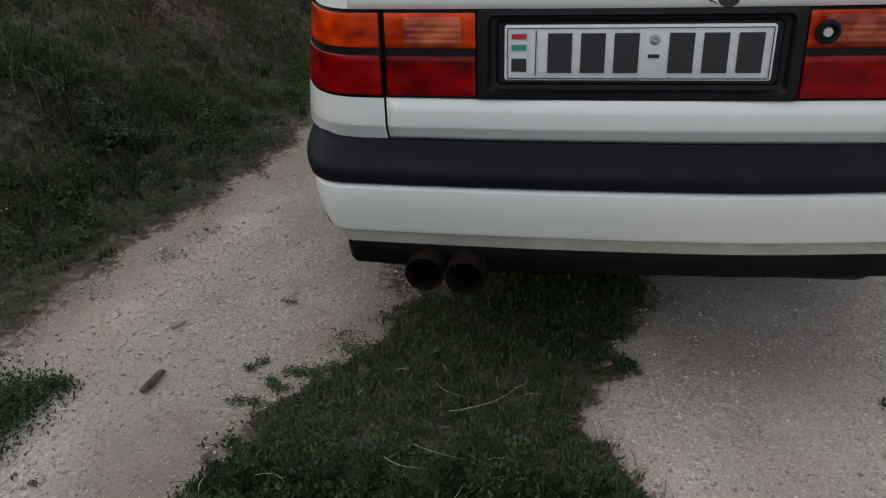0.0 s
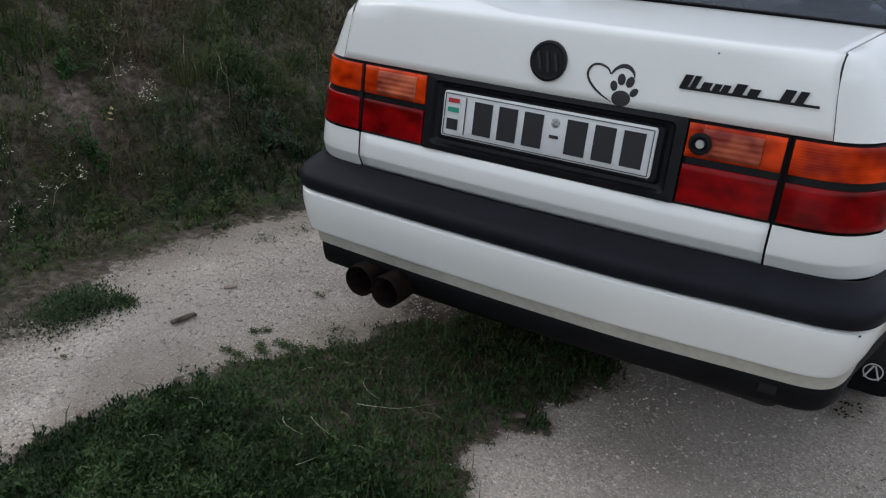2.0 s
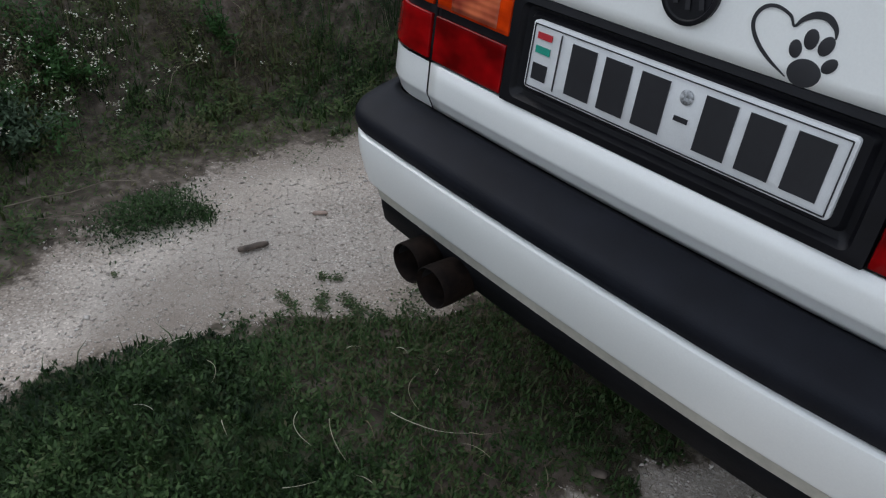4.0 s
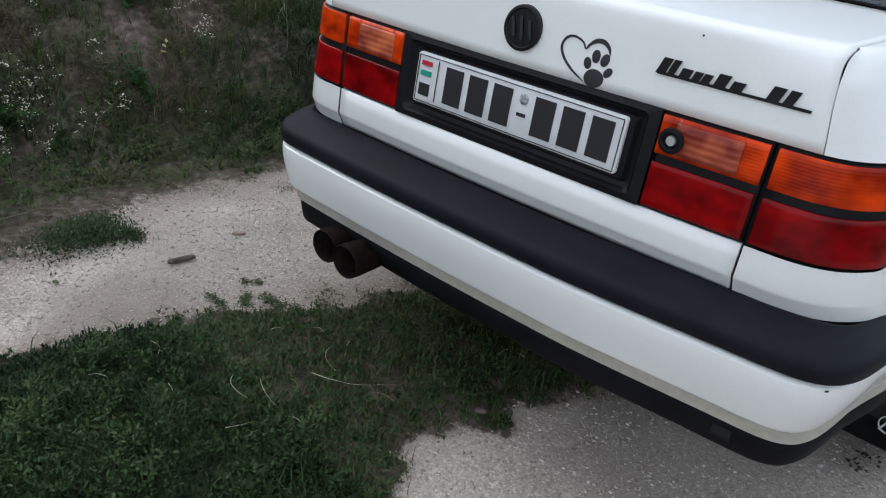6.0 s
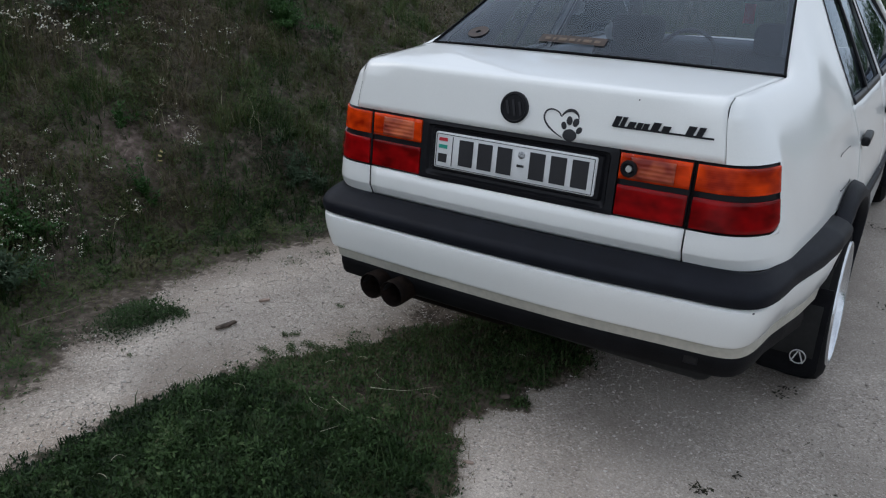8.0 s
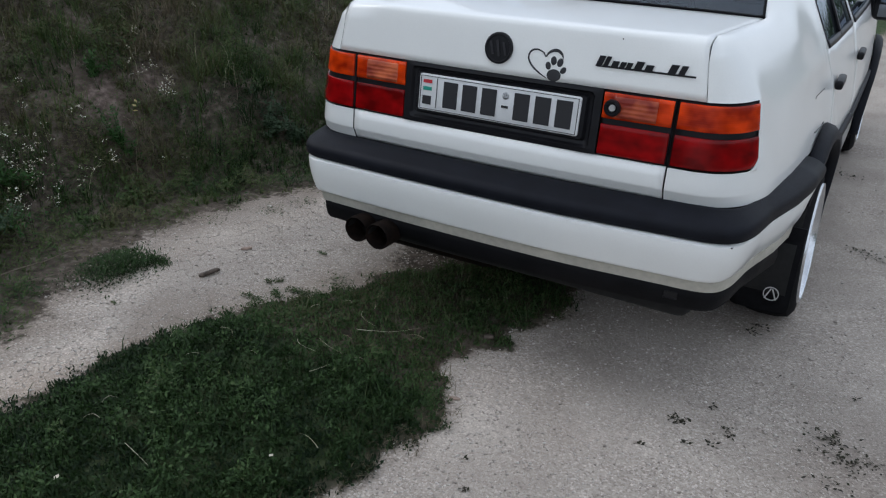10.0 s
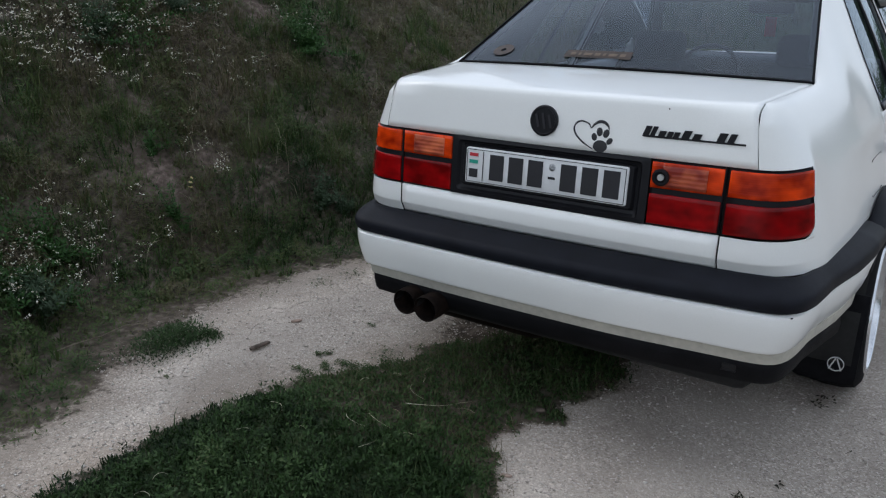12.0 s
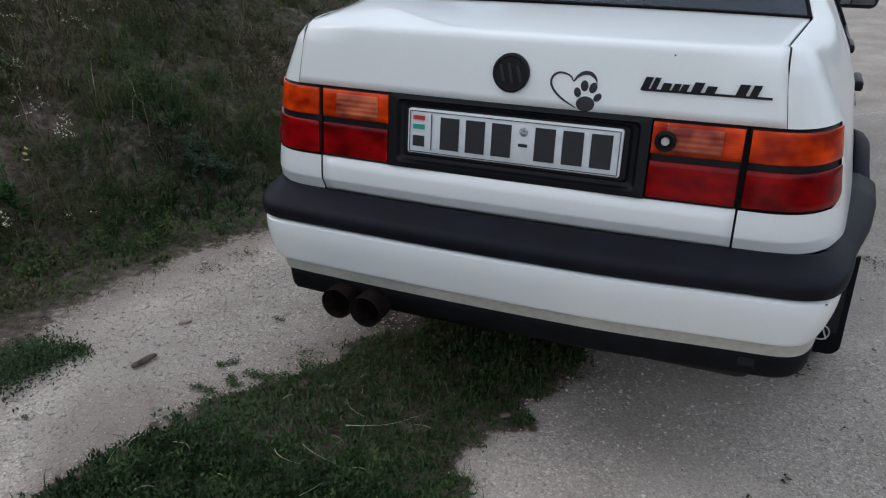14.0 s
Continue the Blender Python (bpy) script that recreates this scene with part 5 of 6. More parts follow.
def eased(pts, steps=5):
    """A smooth line through points of any dimension."""
    out = []
    for i in range(len(pts) - 1):
        p0, p1, p2, p3 = (np.array(pts[min(max(k, 0), len(pts) - 1)]) for k in (i - 1, i, i + 1, i + 2))
        for t in span(0, 1, steps)[:-1]:
            out.append(0.5 * (2 * p1 + (p2 - p0) * t + (2 * p0 - 5 * p1 + 4 * p2 - p3) * t * t + (3 * p1 - p0 - 3 * p2 + p3) * t ** 3))
    return out + [np.array(pts[-1])]


widths = [1.4 * w for w in (0.001, 0.003, 0.0035, 0.0035, 0.0035, 0.0035, 0.003, 0.0025, 0.002, 0.004, 0.006, 0.006, 0.004, 0.001)]
line = eased([(x - 0.002, z, w) for (x, z), w in zip(heart, widths)])
ribbon_on_lid([(float(p[0]), float(p[1])) for p in line], [float(p[2]) for p in line], "heart_outline", sticker)

lettering = ribbon_on_lid([(0.285, 0.999), (0.548, 0.999)], [0.005, 0.005], "lettering", car, BLACK, 0.004)
lettering["label"] = "dark slanted bars in place of lettering"
for x, w, h in ((0.293, 0.016, 0.028), (0.313, 0.012, 0.028), (0.334, 0.018, 0.018), (0.357, 0.014, 0.018), (0.374, 0.014, 0.018), (0.396, 0.02, 0.024), (0.424, 0.02, 0.018),
                (0.485, 0.02, 0.026), (0.512, 0.016, 0.026)):
    bm = grid_mesh([[on_lid(xx - 0.011 + 0.35 * (z - 0.998), z, 0.005) for z in (0.998, 0.998 + h)] for xx in (x, x + w)])
    part("bar", bm, BLACK, lettering, thick=0.004, smooth=False)

disc_on_lid(0.345, 1.073, 0.002, INK, "paint_chip", boot_lid, "small dark paint chip", h=0.0006, n=10)

# ---- bumper ----
BUMP_END = 2 + (0.67 - 0.215) / SIDE_LEN


def bumper_row(p, table, lift=0.0, inset=0.0):
    """table: (z, rear, side, follow). The lower rows climb towards the wheel arch by lift."""
    row = []
    y = outline(p, 0, 0, 0.84, 0.60, 0.215)[1]
    k = max(0.0, min(1.0, (y - (0.47 if p > 0 else 0.42)) / (0.20 if p > 0 else 0.25))) if abs(p) > 1.2 else 0.0
    k = k ** (3.8 if p > 0 else 2.6)
    wide = max(0.0, min(1.0, (y - 0.18) / (0.24 if p > 0 else 0.54))) * 0.032
    for z, rear, side in table:
        hug = smooth_step((side - 0.024) / 0.03) if z > 0.64 else 1.0
        x, yy = outline(p, rear, side + wide * hug - (0.015 if p > 0 else 0.060 + inset), 0.84 if p > 0 else 0.70, 0.60, 0.215)
        row.append(Vector((x, yy + 0.017 * smooth_step((x - 0.2) / 0.45), z + lift * k * max(0.0, 0.585 - z))))
    return row


def sweep(name, table, mat, parent, label, p_end=BUMP_END, lift=0.0, thick=0.006, inset=0.0):
    return part(name, grid_mesh([bumper_row(p, table, lift, inset) for p in span(-p_end, p_end, 110)]), mat, parent, label, thick=thick)


bumper = sweep("bumper", [(0.598, -0.080, 0.056), (0.595, -0.090, 0.063), (0.590, -0.096, 0.068), (0.58, -0.097, 0.069), (0.56, -0.096, 0.068), (0.54, -0.093, 0.065), (0.51, -0.087, 0.057),
                          (0.488, -0.081, 0.048), (0.480, -0.079, 0.044), (0.477, -0.077, 0.041), (0.4755, -0.073, 0.037), (0.475, -0.06, 0.026)], PAINT, car,
               "white lower bumper with black rubber strip", lift=1.0)
sweep("rubber_strip", [(0.664, 0.008, 0.026), (0.668, -0.006, 0.034), (0.667, -0.022, 0.042), (0.658, -0.052, 0.058), (0.648, -0.080, 0.072), (0.643, -0.090, 0.077), (0.636, -0.096, 0.080), (0.628, -0.099, 0.081),
                       (0.615, -0.099, 0.080), (0.603, -0.095, 0.077), (0.599, -0.088, 0.07)], RUBBER, bumper, "black textured rubber strip", p_end=2 + (0.668 - 0.215) / SIDE_LEN)
sweep("bumper_lip", [(0.478, -0.060, 0.036), (0.475, -0.066, 0.0425), (0.458, -0.062, 0.041), (0.438, -0.057, 0.038), (0.435, -0.046, 0.028)], LIP_GREY, bumper, "warm grey lower lip", lift=1.0, inset=0.024)
sweep("lower_skirt", [(0.446, -0.058, 0.030), (0.41, -0.053, 0.036), (0.382, -0.047, 0.032), (0.370, -0.038, 0.024), (0.366, -0.02, 0.008), (0.366, 0.05, -0.04)], SKIRT, bumper,
      "black plastic lower skirt", p_end=2.05, lift=1.0, thick=0.004, inset=0.042)

# tow hook slot in the skirt: a solid block, its recess shade painted
slot_at = bumper_row(0.98, [(0.414, -0.0545, 0.036)])[0]
slot_turn = Matrix.Rotation(radians(3), 3, "Z")
slot = part("tow_hook_slot", box_mesh(slot_at, (0.036, 0.012, 0.018), 0.003, slot_turn), SOOT_AND_SLOT, bumper, "solid dark block painted as the tow hook slot")
part("slot_rim", box_mesh(slot_at + Vector((0, -0.004, -0.0095)), (0.038, 0.006, 0.003), 0.001, slot_turn), BLACK, slot, "black plastic rim")

chip = [[bumper_row(p, [(z, -0.0985, 0.0705)])[0] for z in (0.588, 0.5905, 0.592)] for p in (1.40, 1.41, 1.42, 1.425)]
part("paint_chip", grid_mesh(chip), INK, bumper, "small dark paint chip", thick=0.0006)

# underbody; unseen boot floor, spare well and axle added to block light beneath
part("underbody", box_mesh((0, 2.35, 0.29), (1.34, 3.6, 0.18), 0.03), UNDER, car, "dark underbody")
part("boot_floor", box_mesh((0, 0.37, 0.37), (1.24, 0.48, 0.23), 0.04), UNDER, car, "dark underside of the boot")
part("muffler", box_mesh((-0.30, 0.30, 0.305), (0.52, 0.30, 0.17), 0.06), RUST, car, "rusty exhaust box")
part("spare_well", lathe([(0.315, 0.0), (0.315, 0.22), (0.33, 0.25), (0.42, 0.26)], 40, "z"), UNDER, car, "dark spare wheel well").location = (0.16, 0.40, 0)
part("rear_axle", tube_along([(-0.70, 0.90, 0.27), (-0.3, 0.88, 0.25), (0.3, 0.88, 0.25), (0.70, 0.90, 0.27)], 0.045, 12), UNDER, car, "dark rear axle beam")

# twin tail pipes
for x, y0 in ((-0.432, -0.105), (-0.340, -0.118)):
    bm = lathe([(0.34, 0.030), (0.17, 0.036), (0.05, 0.0435), (0.02, 0.0445), (0.0, 0.0435), (-0.002, 0.042), (0.0, 0.0405), (0.16, 0.036)], 40, "y")
    for v in bm.verts:
        v.co.z += -0.06 * v.co.y
    pipe = part("tail_pipe", moved(bm, (x, y0, 0.392)), RUST, car, "sooty steel exhaust tail pipe")
    part("pipe_inside", moved(lathe([(0.12, 0.0), (0.12, 0.038), (0.01, 0.040)], 32, "y"), (x, y0, 0.388)), SOOT_AND_SLOT, pipe, "black soot lining")

# ---- greenhouse ----
def coons(c00, c10, c11, c01, nu=14, nv=14, bulge=(0, 0, 0)):
    c00, c10, c11, c01, bulge = map(Vector, (c00, c10, c11, c01, bulge))
    return [[c00.lerp(c10, u).lerp(c01.lerp(c11, u), v) + bulge * (4 * u * (1 - u)) * (0.4 + 0.6 * 4 * v * (1 - v)) for v in span(0, 1, nv)] for u in span(0, 1, nu)]


mir = lambda v: (-v[0], v[1], v[2])
part("roof", grid_mesh([[Vector((x * (0.55 - 0.035 * abs(2 * k - 1) ** 3), 1.10 + 1.30 * k - 0.04 * (1 - x * x), 1.375 + 0.045 * (1 - x ** 4 * 0.9) * (0.35 + 0.65 * math.sin(math.pi * min(1, k * 1.3 + 0.05) * 0.5))))
                         for k in span(0, 1, 20)] for x in span(-1, 1, 24)]), PAINT, car, "white roof", thick=0.02)
part("headliner", grid_mesh([[Vector((x * (0.53 - 0.03 * abs(2 * k - 1) ** 3), 1.12 + 1.26 * k, 1.345 + 0.03 * (1 - x * x) * math.sin(math.pi * min(1, k * 1.3 + 0.05) * 0.5))) for k in span(0, 1, 12)]
                              for x in span(-1, 1, 12)]), material("headliner_grey", (0.22, 0.22, 0.22), 0.9, vary=0.1, scale=30), car, "grey cloth headliner", thick=0.004)
window = part("rear_window", grid_mesh(coons(mir(W_BASE), W_BASE, W_TOP, mir(W_TOP), 20, 14, (0, -0.035, 0.02))), GLASS, car, "slightly dusty rear window glass")
N = 160
grid = coons(mir(W_BASE), W_BASE, W_TOP, mir(W_TOP), N, N, (0, -0.035, 0.02))
bm = bmesh.new()


def window_ring(du, dv):
    lo = lambda i, d: min(max(i, d), N - d)
    walk_round = [(i, 0) for i in range(N)] + [(N, j) for j in range(N)] + [(i, N) for i in range(N, 0, -1)] + [(0, j) for j in range(N, 0, -1)]
    out = [grid[lo(i, du)][lo(j, dv)] + Vector((0, -0.003, 0.004)) for i, j in walk_round]
    return out + [out[0]]


ring_o, ring_i = window_ring(0, 0), window_ring(1, 2)
vo, vi = [bm.verts.new(p) for p in ring_o[:-1]], [bm.verts.new(p) for p in ring_i[:-1]]
for k in range(len(vo)):
    n = (k + 1) % len(vo)
    quad = [vo[k], vo[n], vi[n], vi[k]]
    if len({tuple(v.co) for v in quad}) > 2:
        bm.faces.new(quad)
bmesh.ops.remove_doubles(bm, verts=bm.verts, dist=1e-5)
part("window_seal", bm, SEAL, window, "black rubber seal", thick=0.006)

BELT_Z = 0.947
RAIL = lambda y: Vector((float(np.interp(y, [1.1, 1.5, 2.4, 2.6], [0.52, 0.54, 0.555, 0.53])), y, float(np.interp(y, [1.1, 1.4, 2.2, 2.6], [1.373, 1.388, 1.385, 1.36]))))
for s in (1, -1):
    fx = lambda v: Vector((s * v[0], v[1], v[2]))
    # doors
    for name, y0, y1, t0, t1 in (("rear_door", DOOR_Y + 0.005, 1.87, 1.23, 1.83), ("front_door", 1.876, 3.18, 1.836, 2.52)):
        rows = []
        for y in span(y0, y1, 16):
            z0 = arch_z(y, 0.24)
            rows.append([lean(skin(s * p_at(y), z0 + (BELT_Z - z0) * k), door_share(y)) for k in span(0, 1, 16)])
        door = part(name, grid_mesh(rows), PAINT, car, "closed white door with dark glass", thick=0.03)
        b0, b1 = skin(p_at(y0), BELT_Z), skin(p_at(y1), BELT_Z)
        r0, r1 = RAIL(t0), RAIL(t1)
        g = coons(b0, b1, r1, r0, 24, 14, (0.012, 0, 0))
        g = [[lean(fx(p), door_share(p.y)) for p in row] for row in g]
        n0, n1 = 1, 23
        front = name == "front_door"
        part("door_frame", grid_mesh(g[:n0 + 1]), PAINT, door, thick=0.02)
        part("door_frame", grid_mesh(g[n1:]), BLACK if front else PAINT, door, thick=0.02)
        part("door_frame", grid_mesh([r[12:] for r in g]), BLACK if front else PAINT, door, thick=0.02)
        part("door_glass", grid_mesh([[p + fx((-0.008, 0, 0)) for p in r[:13]] for r in g[n0:n1 + 1]]), DARK_GLASS if front else SIDE_GLASS, door, "dark reflecting side glass")
        for cells in (g[:n0 + 1], g[n1:], [r[12:] for r in g]):
            part("frame_lining", grid_mesh([[p + fx((-0.026, 0, 0)) for p in r] for r in cells]), TRIM, door, "dark inner frame lining")
        part("window_strip", grid_mesh([[p + fx((0.004, 0, 0)) for p in (r[0], r[0].lerp(r[1], 0.7))] for r in g[n0:n1 + 1]]), BLACK, door, "black sealing strip", thick=0.008)
        edge = [r[:13] for r in g[n0:n0 + 2]]
        part("window_seal", grid_mesh([[edge[0][j] + fx((0.003, 0, 0)), edge[0][j].lerp(edge[1][j], 0.22) + fx((0.003, 0, 0))] for j in range(13)]), BLACK, door, "black rubber seal", thick=0.006)
        if front:
            part("wind_deflector", grid_mesh([[p + fx((0.012, 0, 0)) for p in r[10:14]] for r in g[n0:]]), BLACK, door, "dark plastic wind deflector", thick=0.003)
        else:
            part("pillar_cover", grid_mesh([[p + fx((0.003, 0, 0)) for p in r[:13]] for r in g[n1 - 1:n1 + 1]]), BLACK, door, "black cover of the middle pillar", thick=0.004)
            part("window_divider", grid_mesh([[g[10][j] + fx((0.004, 0, 0)), g[10][j].lerp(g[11][j], 0.6) + fx((0.004, 0, 0))] for j in range(13)]), BLACK, door, "black window divider", thick=0.01)
        hy = y0 + 0.075
        hp = skin(p_at(hy), 0.812, 0.016)
        hb = box_mesh((0, 0, 0), (0.028, 0.13, 0.034), 0.010)
        for v in hb.verts:
            v.co.z += 0.006 * smooth_step((v.co.y + 0.03) / 0.06)
        part("door_handle", moved(hb, (s * hp.x, hp.y, hp.z)), BLACK, door, "black plastic pull handle")
        part("side_moulding", grid_mesh([[skin(s * p_at(y), z, o) for z, o in ((0.50, 0.002), (0.505, 0.014), (0.56, 0.016), (0.568, 0.002))] for y in span(max(y0, 1.38), y1, 8)]), RUBBER, door,
             "black rubbing strip")
    # front wing, nose
    rows = []
    for y in span(3.186, 4.26, 30):
        z0 = arch_z(y, 0.24, YW + 2.475)
        z1 = float(np.interp(y, [3.18, 4.0, 4.26], [0.92, 0.82, 0.74]))
        rows.append([skin(s * p_at(y), z0 + (z1 - z0) * k) for k in span(0, 1, 12)])
    part("front_wing", grid_mesh(rows), PAINT, car, "white front wing", thick=0.02)
    # windscreen pillar
    part("screen_pillar", grid_mesh([[fx(Vector((0.80, 3.20, 0.925)).lerp(Vector((0.57, 2.50, 1.375)), v) + Vector((dx, 0, 0))) for v in span(0, 1, 8)] for dx in (-0.05, 0.0)]), PAINT, car, "white windscreen pillar", thick=0.03)
    part("pillar_lining", grid_mesh([[fx(Vector((0.785, 3.16, 0.915)).lerp(Vector((0.555, 2.47, 1.36)), v) + Vector((dx, 0, 0))) for v in span(0, 1, 8)] for dx in (-0.06, 0.004)]), TRIM, car, "dark lining inside the windscreen pillar", thick=0.006)
    # door mirror
    mirror = part("door_mirror", box_mesh((s * 0.902, 2.90, 0.925), (0.205, 0.10, 0.138), 0.035), BLACK, car, "black door mirror")
    part("mirror_glass", box_mesh((s * 0.908, 2.849, 0.925), (0.155, 0.004, 0.095), 0.001), SILVER, mirror, "silvered mirror glass")
    part("mirror_arm", box_mesh((s * 0.815, 2.92, 0.925), (0.07, 0.08, 0.09), 0.02), BLACK, mirror)
    # arch lips, splash liner, wheels
    for yw in (YW, YW + 2.475):
        rows = []
        for k in span(-12, 142 if yw == YW else 192, 40):
            a = radians(k)
            row = []
            for r, o in ((0.362, 0.0), (0.366, 0.03), (0.380, 0.046), (0.405, 0.046), (0.425, 0.030), (0.432, 0.006)):
                y, z = yw + r * math.cos(a), ZW + r * math.sin(a)
                row.append(Vector((s * (abs(skin(p_at(max(0.3, y)), max(0.3, z)).x) + o), y, z)))
            rows.append(row)
        part("arch_lip", grid_mesh(rows), RUBBER, car, "black plastic wheel arch lip", thick=0.004)
        part("arch_liner", grid_mesh([[Vector((s * x, yw + 0.37 * math.cos(radians(k)), ZW + 0.37 * math.sin(radians(k)))) for x in (0.60, 0.84)] for k in span(-20, 200, 24)]), UNDER, car, "dark wheel housing")
        prof = [(-0.19, 0.215), (-0.185, 0.26), (-0.165, 0.280), (-0.12, 0.287), (-0.06, 0.287), (-0.025, 0.279), (-0.008, 0.255), (-0.004, 0.222), (-0.012, 0.214)]
        wheel = new("wheel")
        wheel.parent, wheel.location, wheel.rotation_euler = car, (s * 0.866, yw - 0.03, 0.292), (0, radians(-2.4 * s), 0)
        wheel["label"] = "polished deep-dish alloy wheel with low tyre"
        tb = lathe(prof, 64, "x")
        if s < 0:
            for v in tb.verts:
                v.co.x *= -1
        part("tyre", tb, TYRE, wheel, "black low-profile tyre")
        rb = lathe([(-0.004, 0.224), (0.003, 0.222), (0.004, 0.218), (0.0, 0.213), (-0.02, 0.208), (-0.11, 0.196), (-0.115, 0.188), (-0.11, 0.17), (-0.08, 0.06), (-0.07, 0.03), (-0.07, 0.0)], 64, "x")
        if s < 0:
            for v in rb.verts:
                v.co.x *= -1
        part("rim", rb, ALLOY, wheel, "polished rim")
    # mud flap behind the rear wheel
    flap_rows = []
    for v in (0, 0.008, 0.019, 0.034, 0.055, 0.08, 0.11, 0.3, 0.6, 1):
        inset = 0.035 * (1 - math.sqrt(1 - (1 - min(1, v / 0.11)) ** 2))
        flap_rows.append([Vector((s * x, 0.572 + 0.02 * v, 0.145 + 0.31 * v)) for x in span(0.66 + inset, 0.858 - inset, 6)])
    flap = part("mud_flap", grid_mesh(flap_rows), TYRE, car, "black rubber mud flap with round emblem", thick=0.01)
    GREY = bpy.data.materials.get("emblem_grey") or material("emblem_grey", (0.55, 0.55, 0.54), 0.6)
    em = moved(lathe([(0, 0.025), (-0.003, 0.025), (-0.003, 0.0222), (0, 0.0222)], 32, "y"), (s * 0.797, 0.557, 0.218))
    for dx, tilt in ((-0.010, 22), (0.010, -22)):
        box_into(em, (s * 0.797 + dx, 0.554, 0.218), (0.004, 0.002, 0.043), Matrix.Rotation(radians(tilt), 3, "Y"))
    part("emblem", em, GREY, flap, "pale grey ring emblem")

part("bonnet", grid_mesh([[Vector((x * float(np.interp(y, [3.2, 4.0, 4.26], [0.80, 0.76, 0.66])), y, float(np.interp(y, [3.2, 4.0, 4.26], [0.90, 0.82, 0.74])) + 0.03 * (1 - x * x))) for y in span(3.24, 4.26, 12)]
                          for x in span(-1, 1, 14)]), PAINT, car, "white bonnet", thick=0.02)
part("nose", grid_mesh([[Vector((x * 0.68, 4.26 + 0.04 * (1 - x * x) , z)) for z in span(0.25, 0.79, 6)] for x in span(-1, 1, 10)]), PAINT, car, "white nose", thick=0.03)
# added to block the bonnet's reflection in the side glass
part("wiper_cowl", box_mesh((0, 3.20, 0.892), (1.50, 0.07, 0.05), 0.01), BLACK, car, "black cowl below the windscreen")
part("windscreen", grid_mesh(coons((-0.75, 3.2, 0.925), (0.75, 3.2, 0.925), (0.52, 2.45, 1.385), (-0.52, 2.45, 1.385), 12, 10, (0, 0.05, 0.02))), GLASS, car, "windscreen glass")

# ---- cabin ----
part("parcel_shelf", box_mesh((0, 0.85, 0.975), (1.20, 0.62, 0.03), 0.008), TRIM, car, "dark parcel shelf")
part("rear_bench", box_mesh((0, 1.28, 0.76), (1.24, 0.20, 0.44), 0.06), CLOTH, car, "grey cloth rear bench")
part("cabin_floor", box_mesh((0, 2.1, 0.40), (1.45, 2.2, 0.06), 0.01), TRIM, car, "dark cabin floor")
for x in (-0.35, 0.35):
    seat = part("front_seat", box_mesh((x, 2.04, 0.70), (0.48, 0.15, 0.58), 0.07), CLOTH, car, "grey cloth front seat with headrest")
    part("headrest", box_mesh((x, 2.02, 1.05), (0.27, 0.10, 0.15), 0.045), CLOTH, seat)
    part("seat_cushion", box_mesh((x, 2.35, 0.50), (0.48, 0.5, 0.16), 0.06), CLOTH, seat)
# Made-up white lump, standing in for a bright spot in the cabin.
cloth = bmesh.new()
bmesh.ops.create_icosphere(cloth, subdivisions=3, radius=1)
for v in cloth.verts:
    k = 1 + 0.5 * noise.noise(v.co * 2.2)
    v.co = Vector((v.co.x * 0.035 * k - 0.617, v.co.y * 0.02 * k + 2.35, v.co.z * 0.045 * k + 1.0))
part("white_lump", cloth, PLATE, car, "made-up white lump for a bright spot beside the front seat")
part("dashboard", box_mesh((0, 3.02, 0.80), (1.44, 0.36, 0.25), 0.05), TRIM, car, "dark dashboard")
bm = lathe([(0.012 * math.cos(a), 0.175 + 0.012 * math.sin(a)) for a in span(0, 2 * math.pi, 10)], 40, "y")
bmesh.ops.rotate(bm, verts=bm.verts, cent=(0, 0, 0), matrix=Matrix.Rotation(radians(-24), 3, "X"))
wheel_ob = part("steering_wheel", moved(bm, (-0.28, 2.70, 0.835)), TRIM, car, "black steering wheel")
part("wheel_boss", box_mesh((-0.28, 2.71, 0.83), (0.3, 0.03, 0.07), 0.012), TRIM, wheel_ob)
rear_mirror = part("rear_view_mirror", box_mesh((0.07, 2.50, 1.225), (0.23, 0.03, 0.065), 0.012), TRIM, car, "dark rear-view mirror")
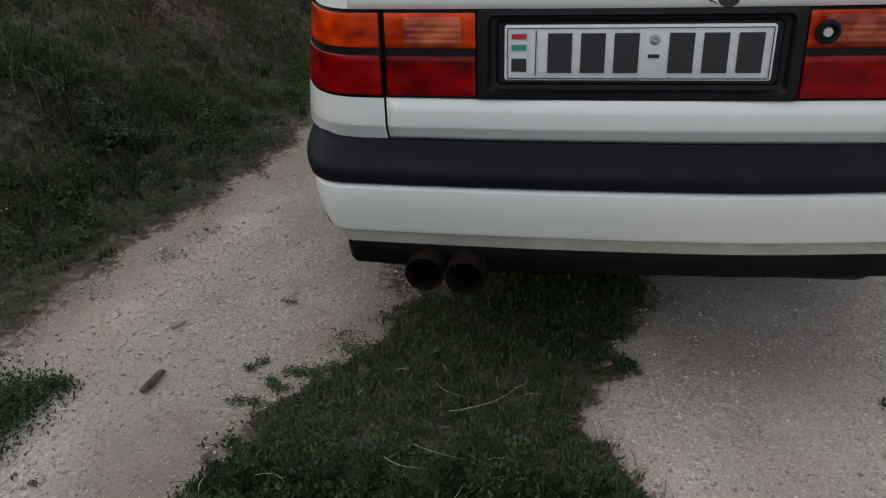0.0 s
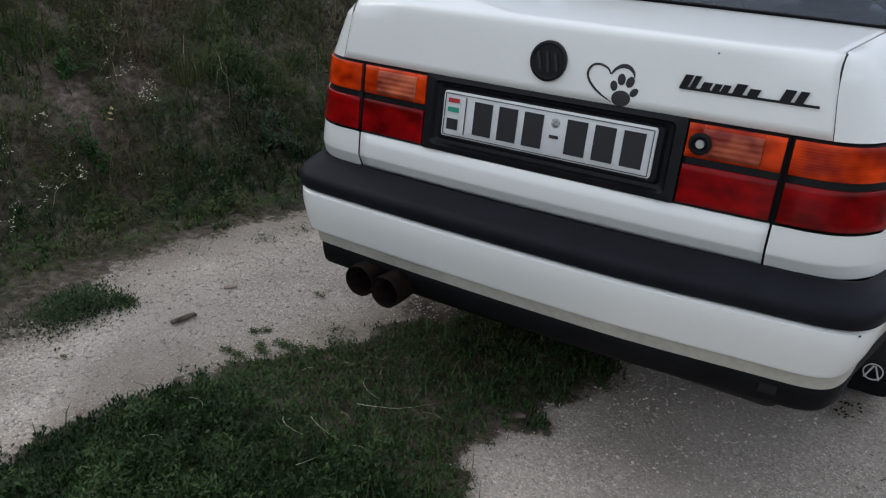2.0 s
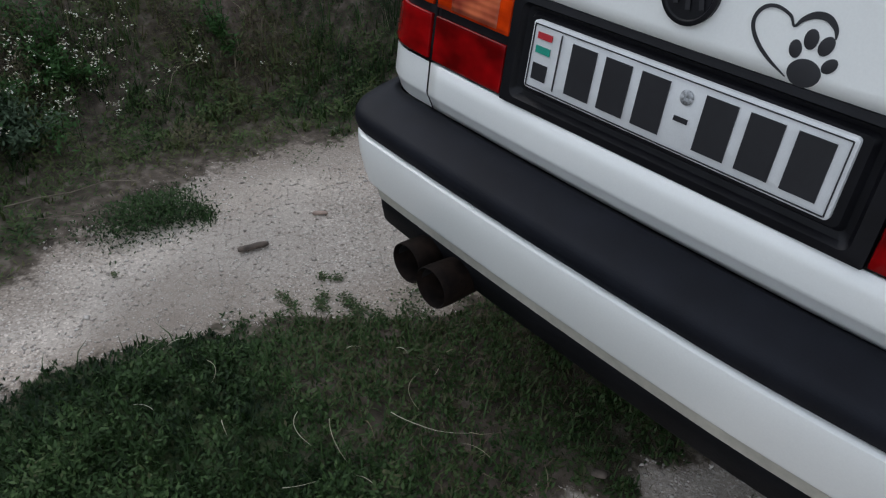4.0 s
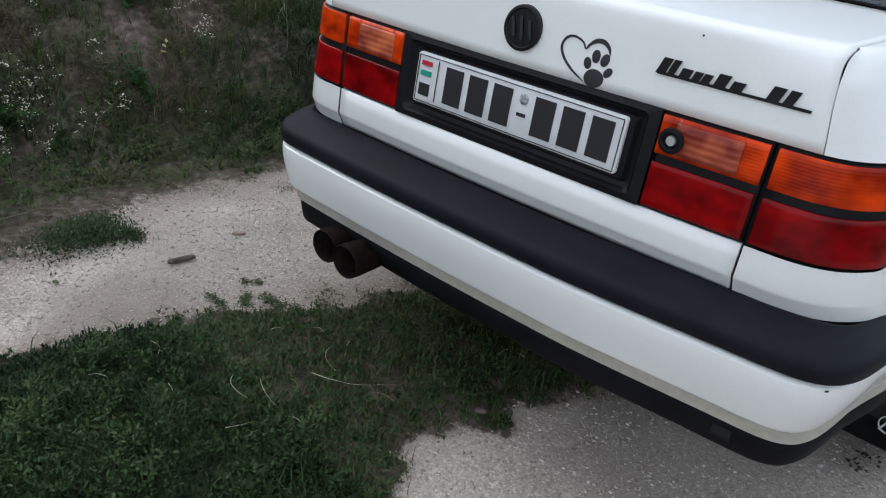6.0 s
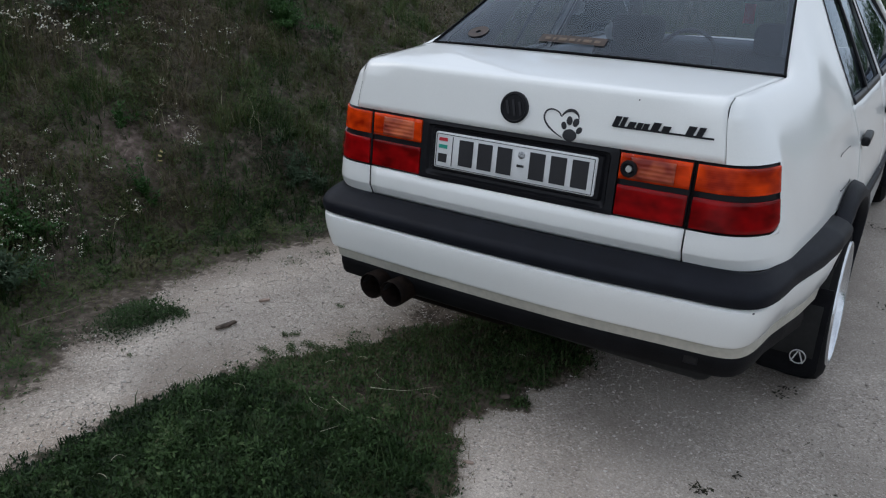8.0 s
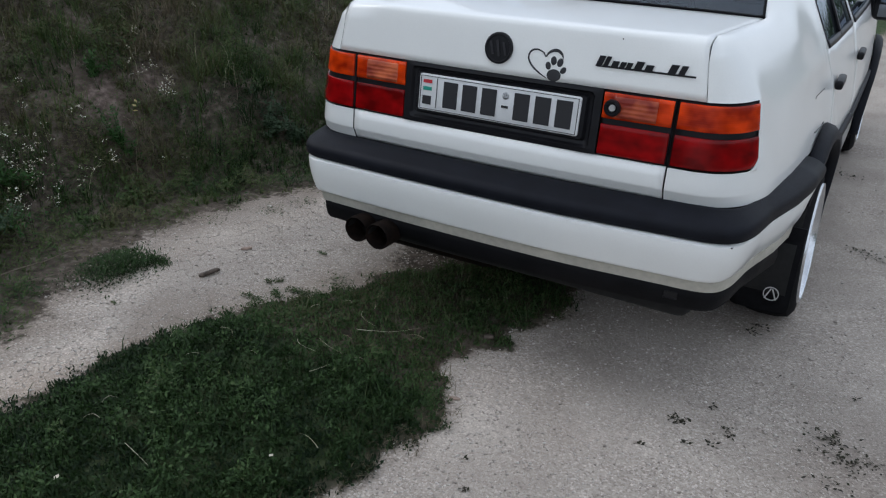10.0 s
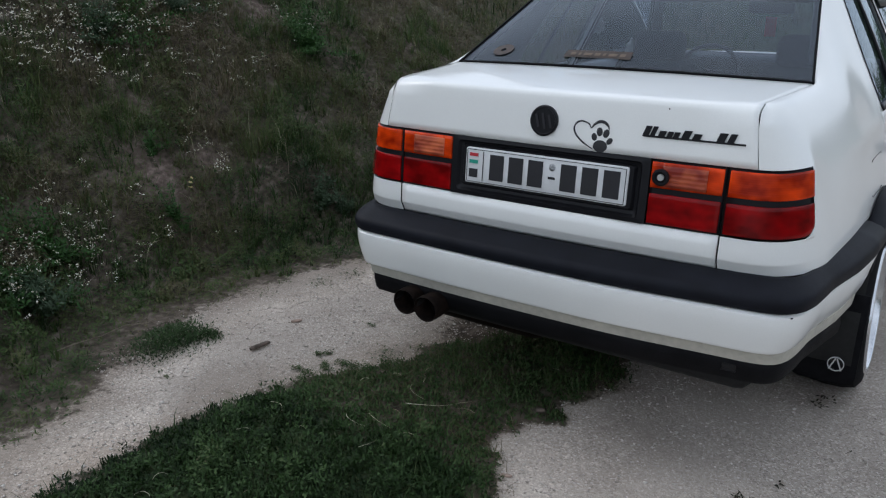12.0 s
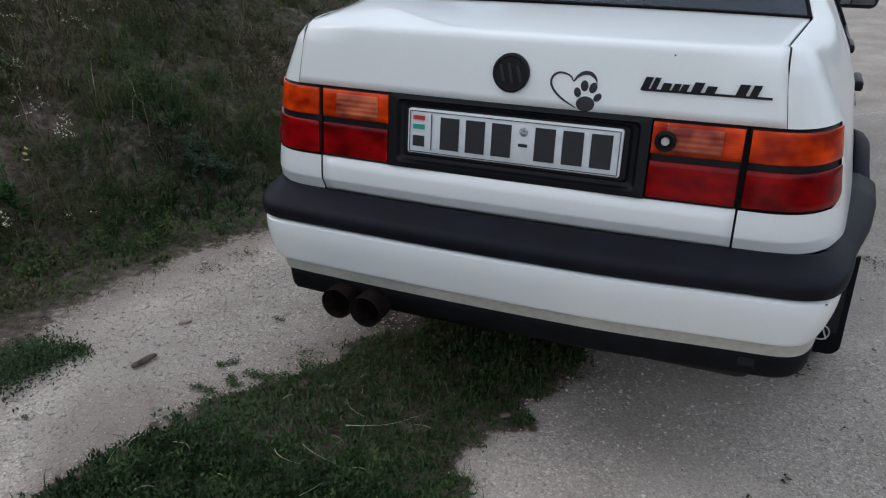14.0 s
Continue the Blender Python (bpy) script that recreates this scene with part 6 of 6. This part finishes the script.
part("hanging_tag", box_mesh((0.075, 2.51, 1.125), (0.055, 0.006, 0.10), 0.002), FLAG_RED, rear_mirror, "red hanging tag")
for x in (-0.30, 0.32):
    part("sun_visor", box_mesh((x - 0.05, 2.40, 1.285), (0.40, 0.05, 0.07), 0.018), TRIM, car, "folded dark sun visor")

# stickers on the rear window
GLASS_GRID = coons(mir(W_BASE), W_BASE, W_TOP, mir(W_TOP), 120, 60, (0, -0.035, 0.02))


def on_glass(u, v):
    """u across, v up the rear window, both from 0 to 1."""
    return GLASS_GRID[int(round(u * 120))][int(round(v * 60))] + Vector((0, -0.002, 0.003))


BROWN = material("brown_sticker", (0.04, 0.025, 0.018), 0.5, vary=0.3, scale=30)
SAND = material("pale_print", (0.12, 0.085, 0.055), 0.5, vary=0.2, scale=30)
strip = part("window_sticker", grid_mesh([[on_glass(u, v) for v in (5 / 60, 7 / 60, 9 / 60)] for u in span(40 / 120, 64 / 120, 24)]), BROWN, window, "brown printed strip sticker")
for k, (u0, u1) in enumerate(((42, 44), (45, 46), (47, 50), (51, 53), (54, 55), (56, 59), (60, 62))):
    part("bar", grid_mesh([[on_glass(u / 120, v).lerp(on_glass(u / 120, v2), 0.5) + Vector((0, -0.001, 0.0015)) for v, v2 in ((6 / 60, 6 / 60), (7 / 60, 8 / 60))] for u in range(u0, u1 + 1)]), SAND, strip)
oval = bmesh.new()
ring = []
for k in range(25):
    t = 2 * math.pi * k / 24
    u, v = 14 / 120 + 0.033 * math.cos(t), 8 / 60 + 0.055 * math.sin(t)
    c00, c10, c11, c01 = Vector(mir(W_BASE)), W_BASE, W_TOP, Vector(mir(W_TOP))
    ring.append(c00.lerp(c10, u).lerp(c01.lerp(c11, u), v) + Vector((0, -0.035, 0.02)) * (4 * u * (1 - u)) * (0.4 + 2.4 * v * (1 - v)) + Vector((0, -0.002, 0.003)))
mid = sum((Vector(p) for p in ring[:24]), Vector()) / 24
grid_into(oval, [ring, [p.lerp(mid, 0.75) for p in ring]])
part("window_sticker", oval, BROWN, window, "small oval brown sticker")
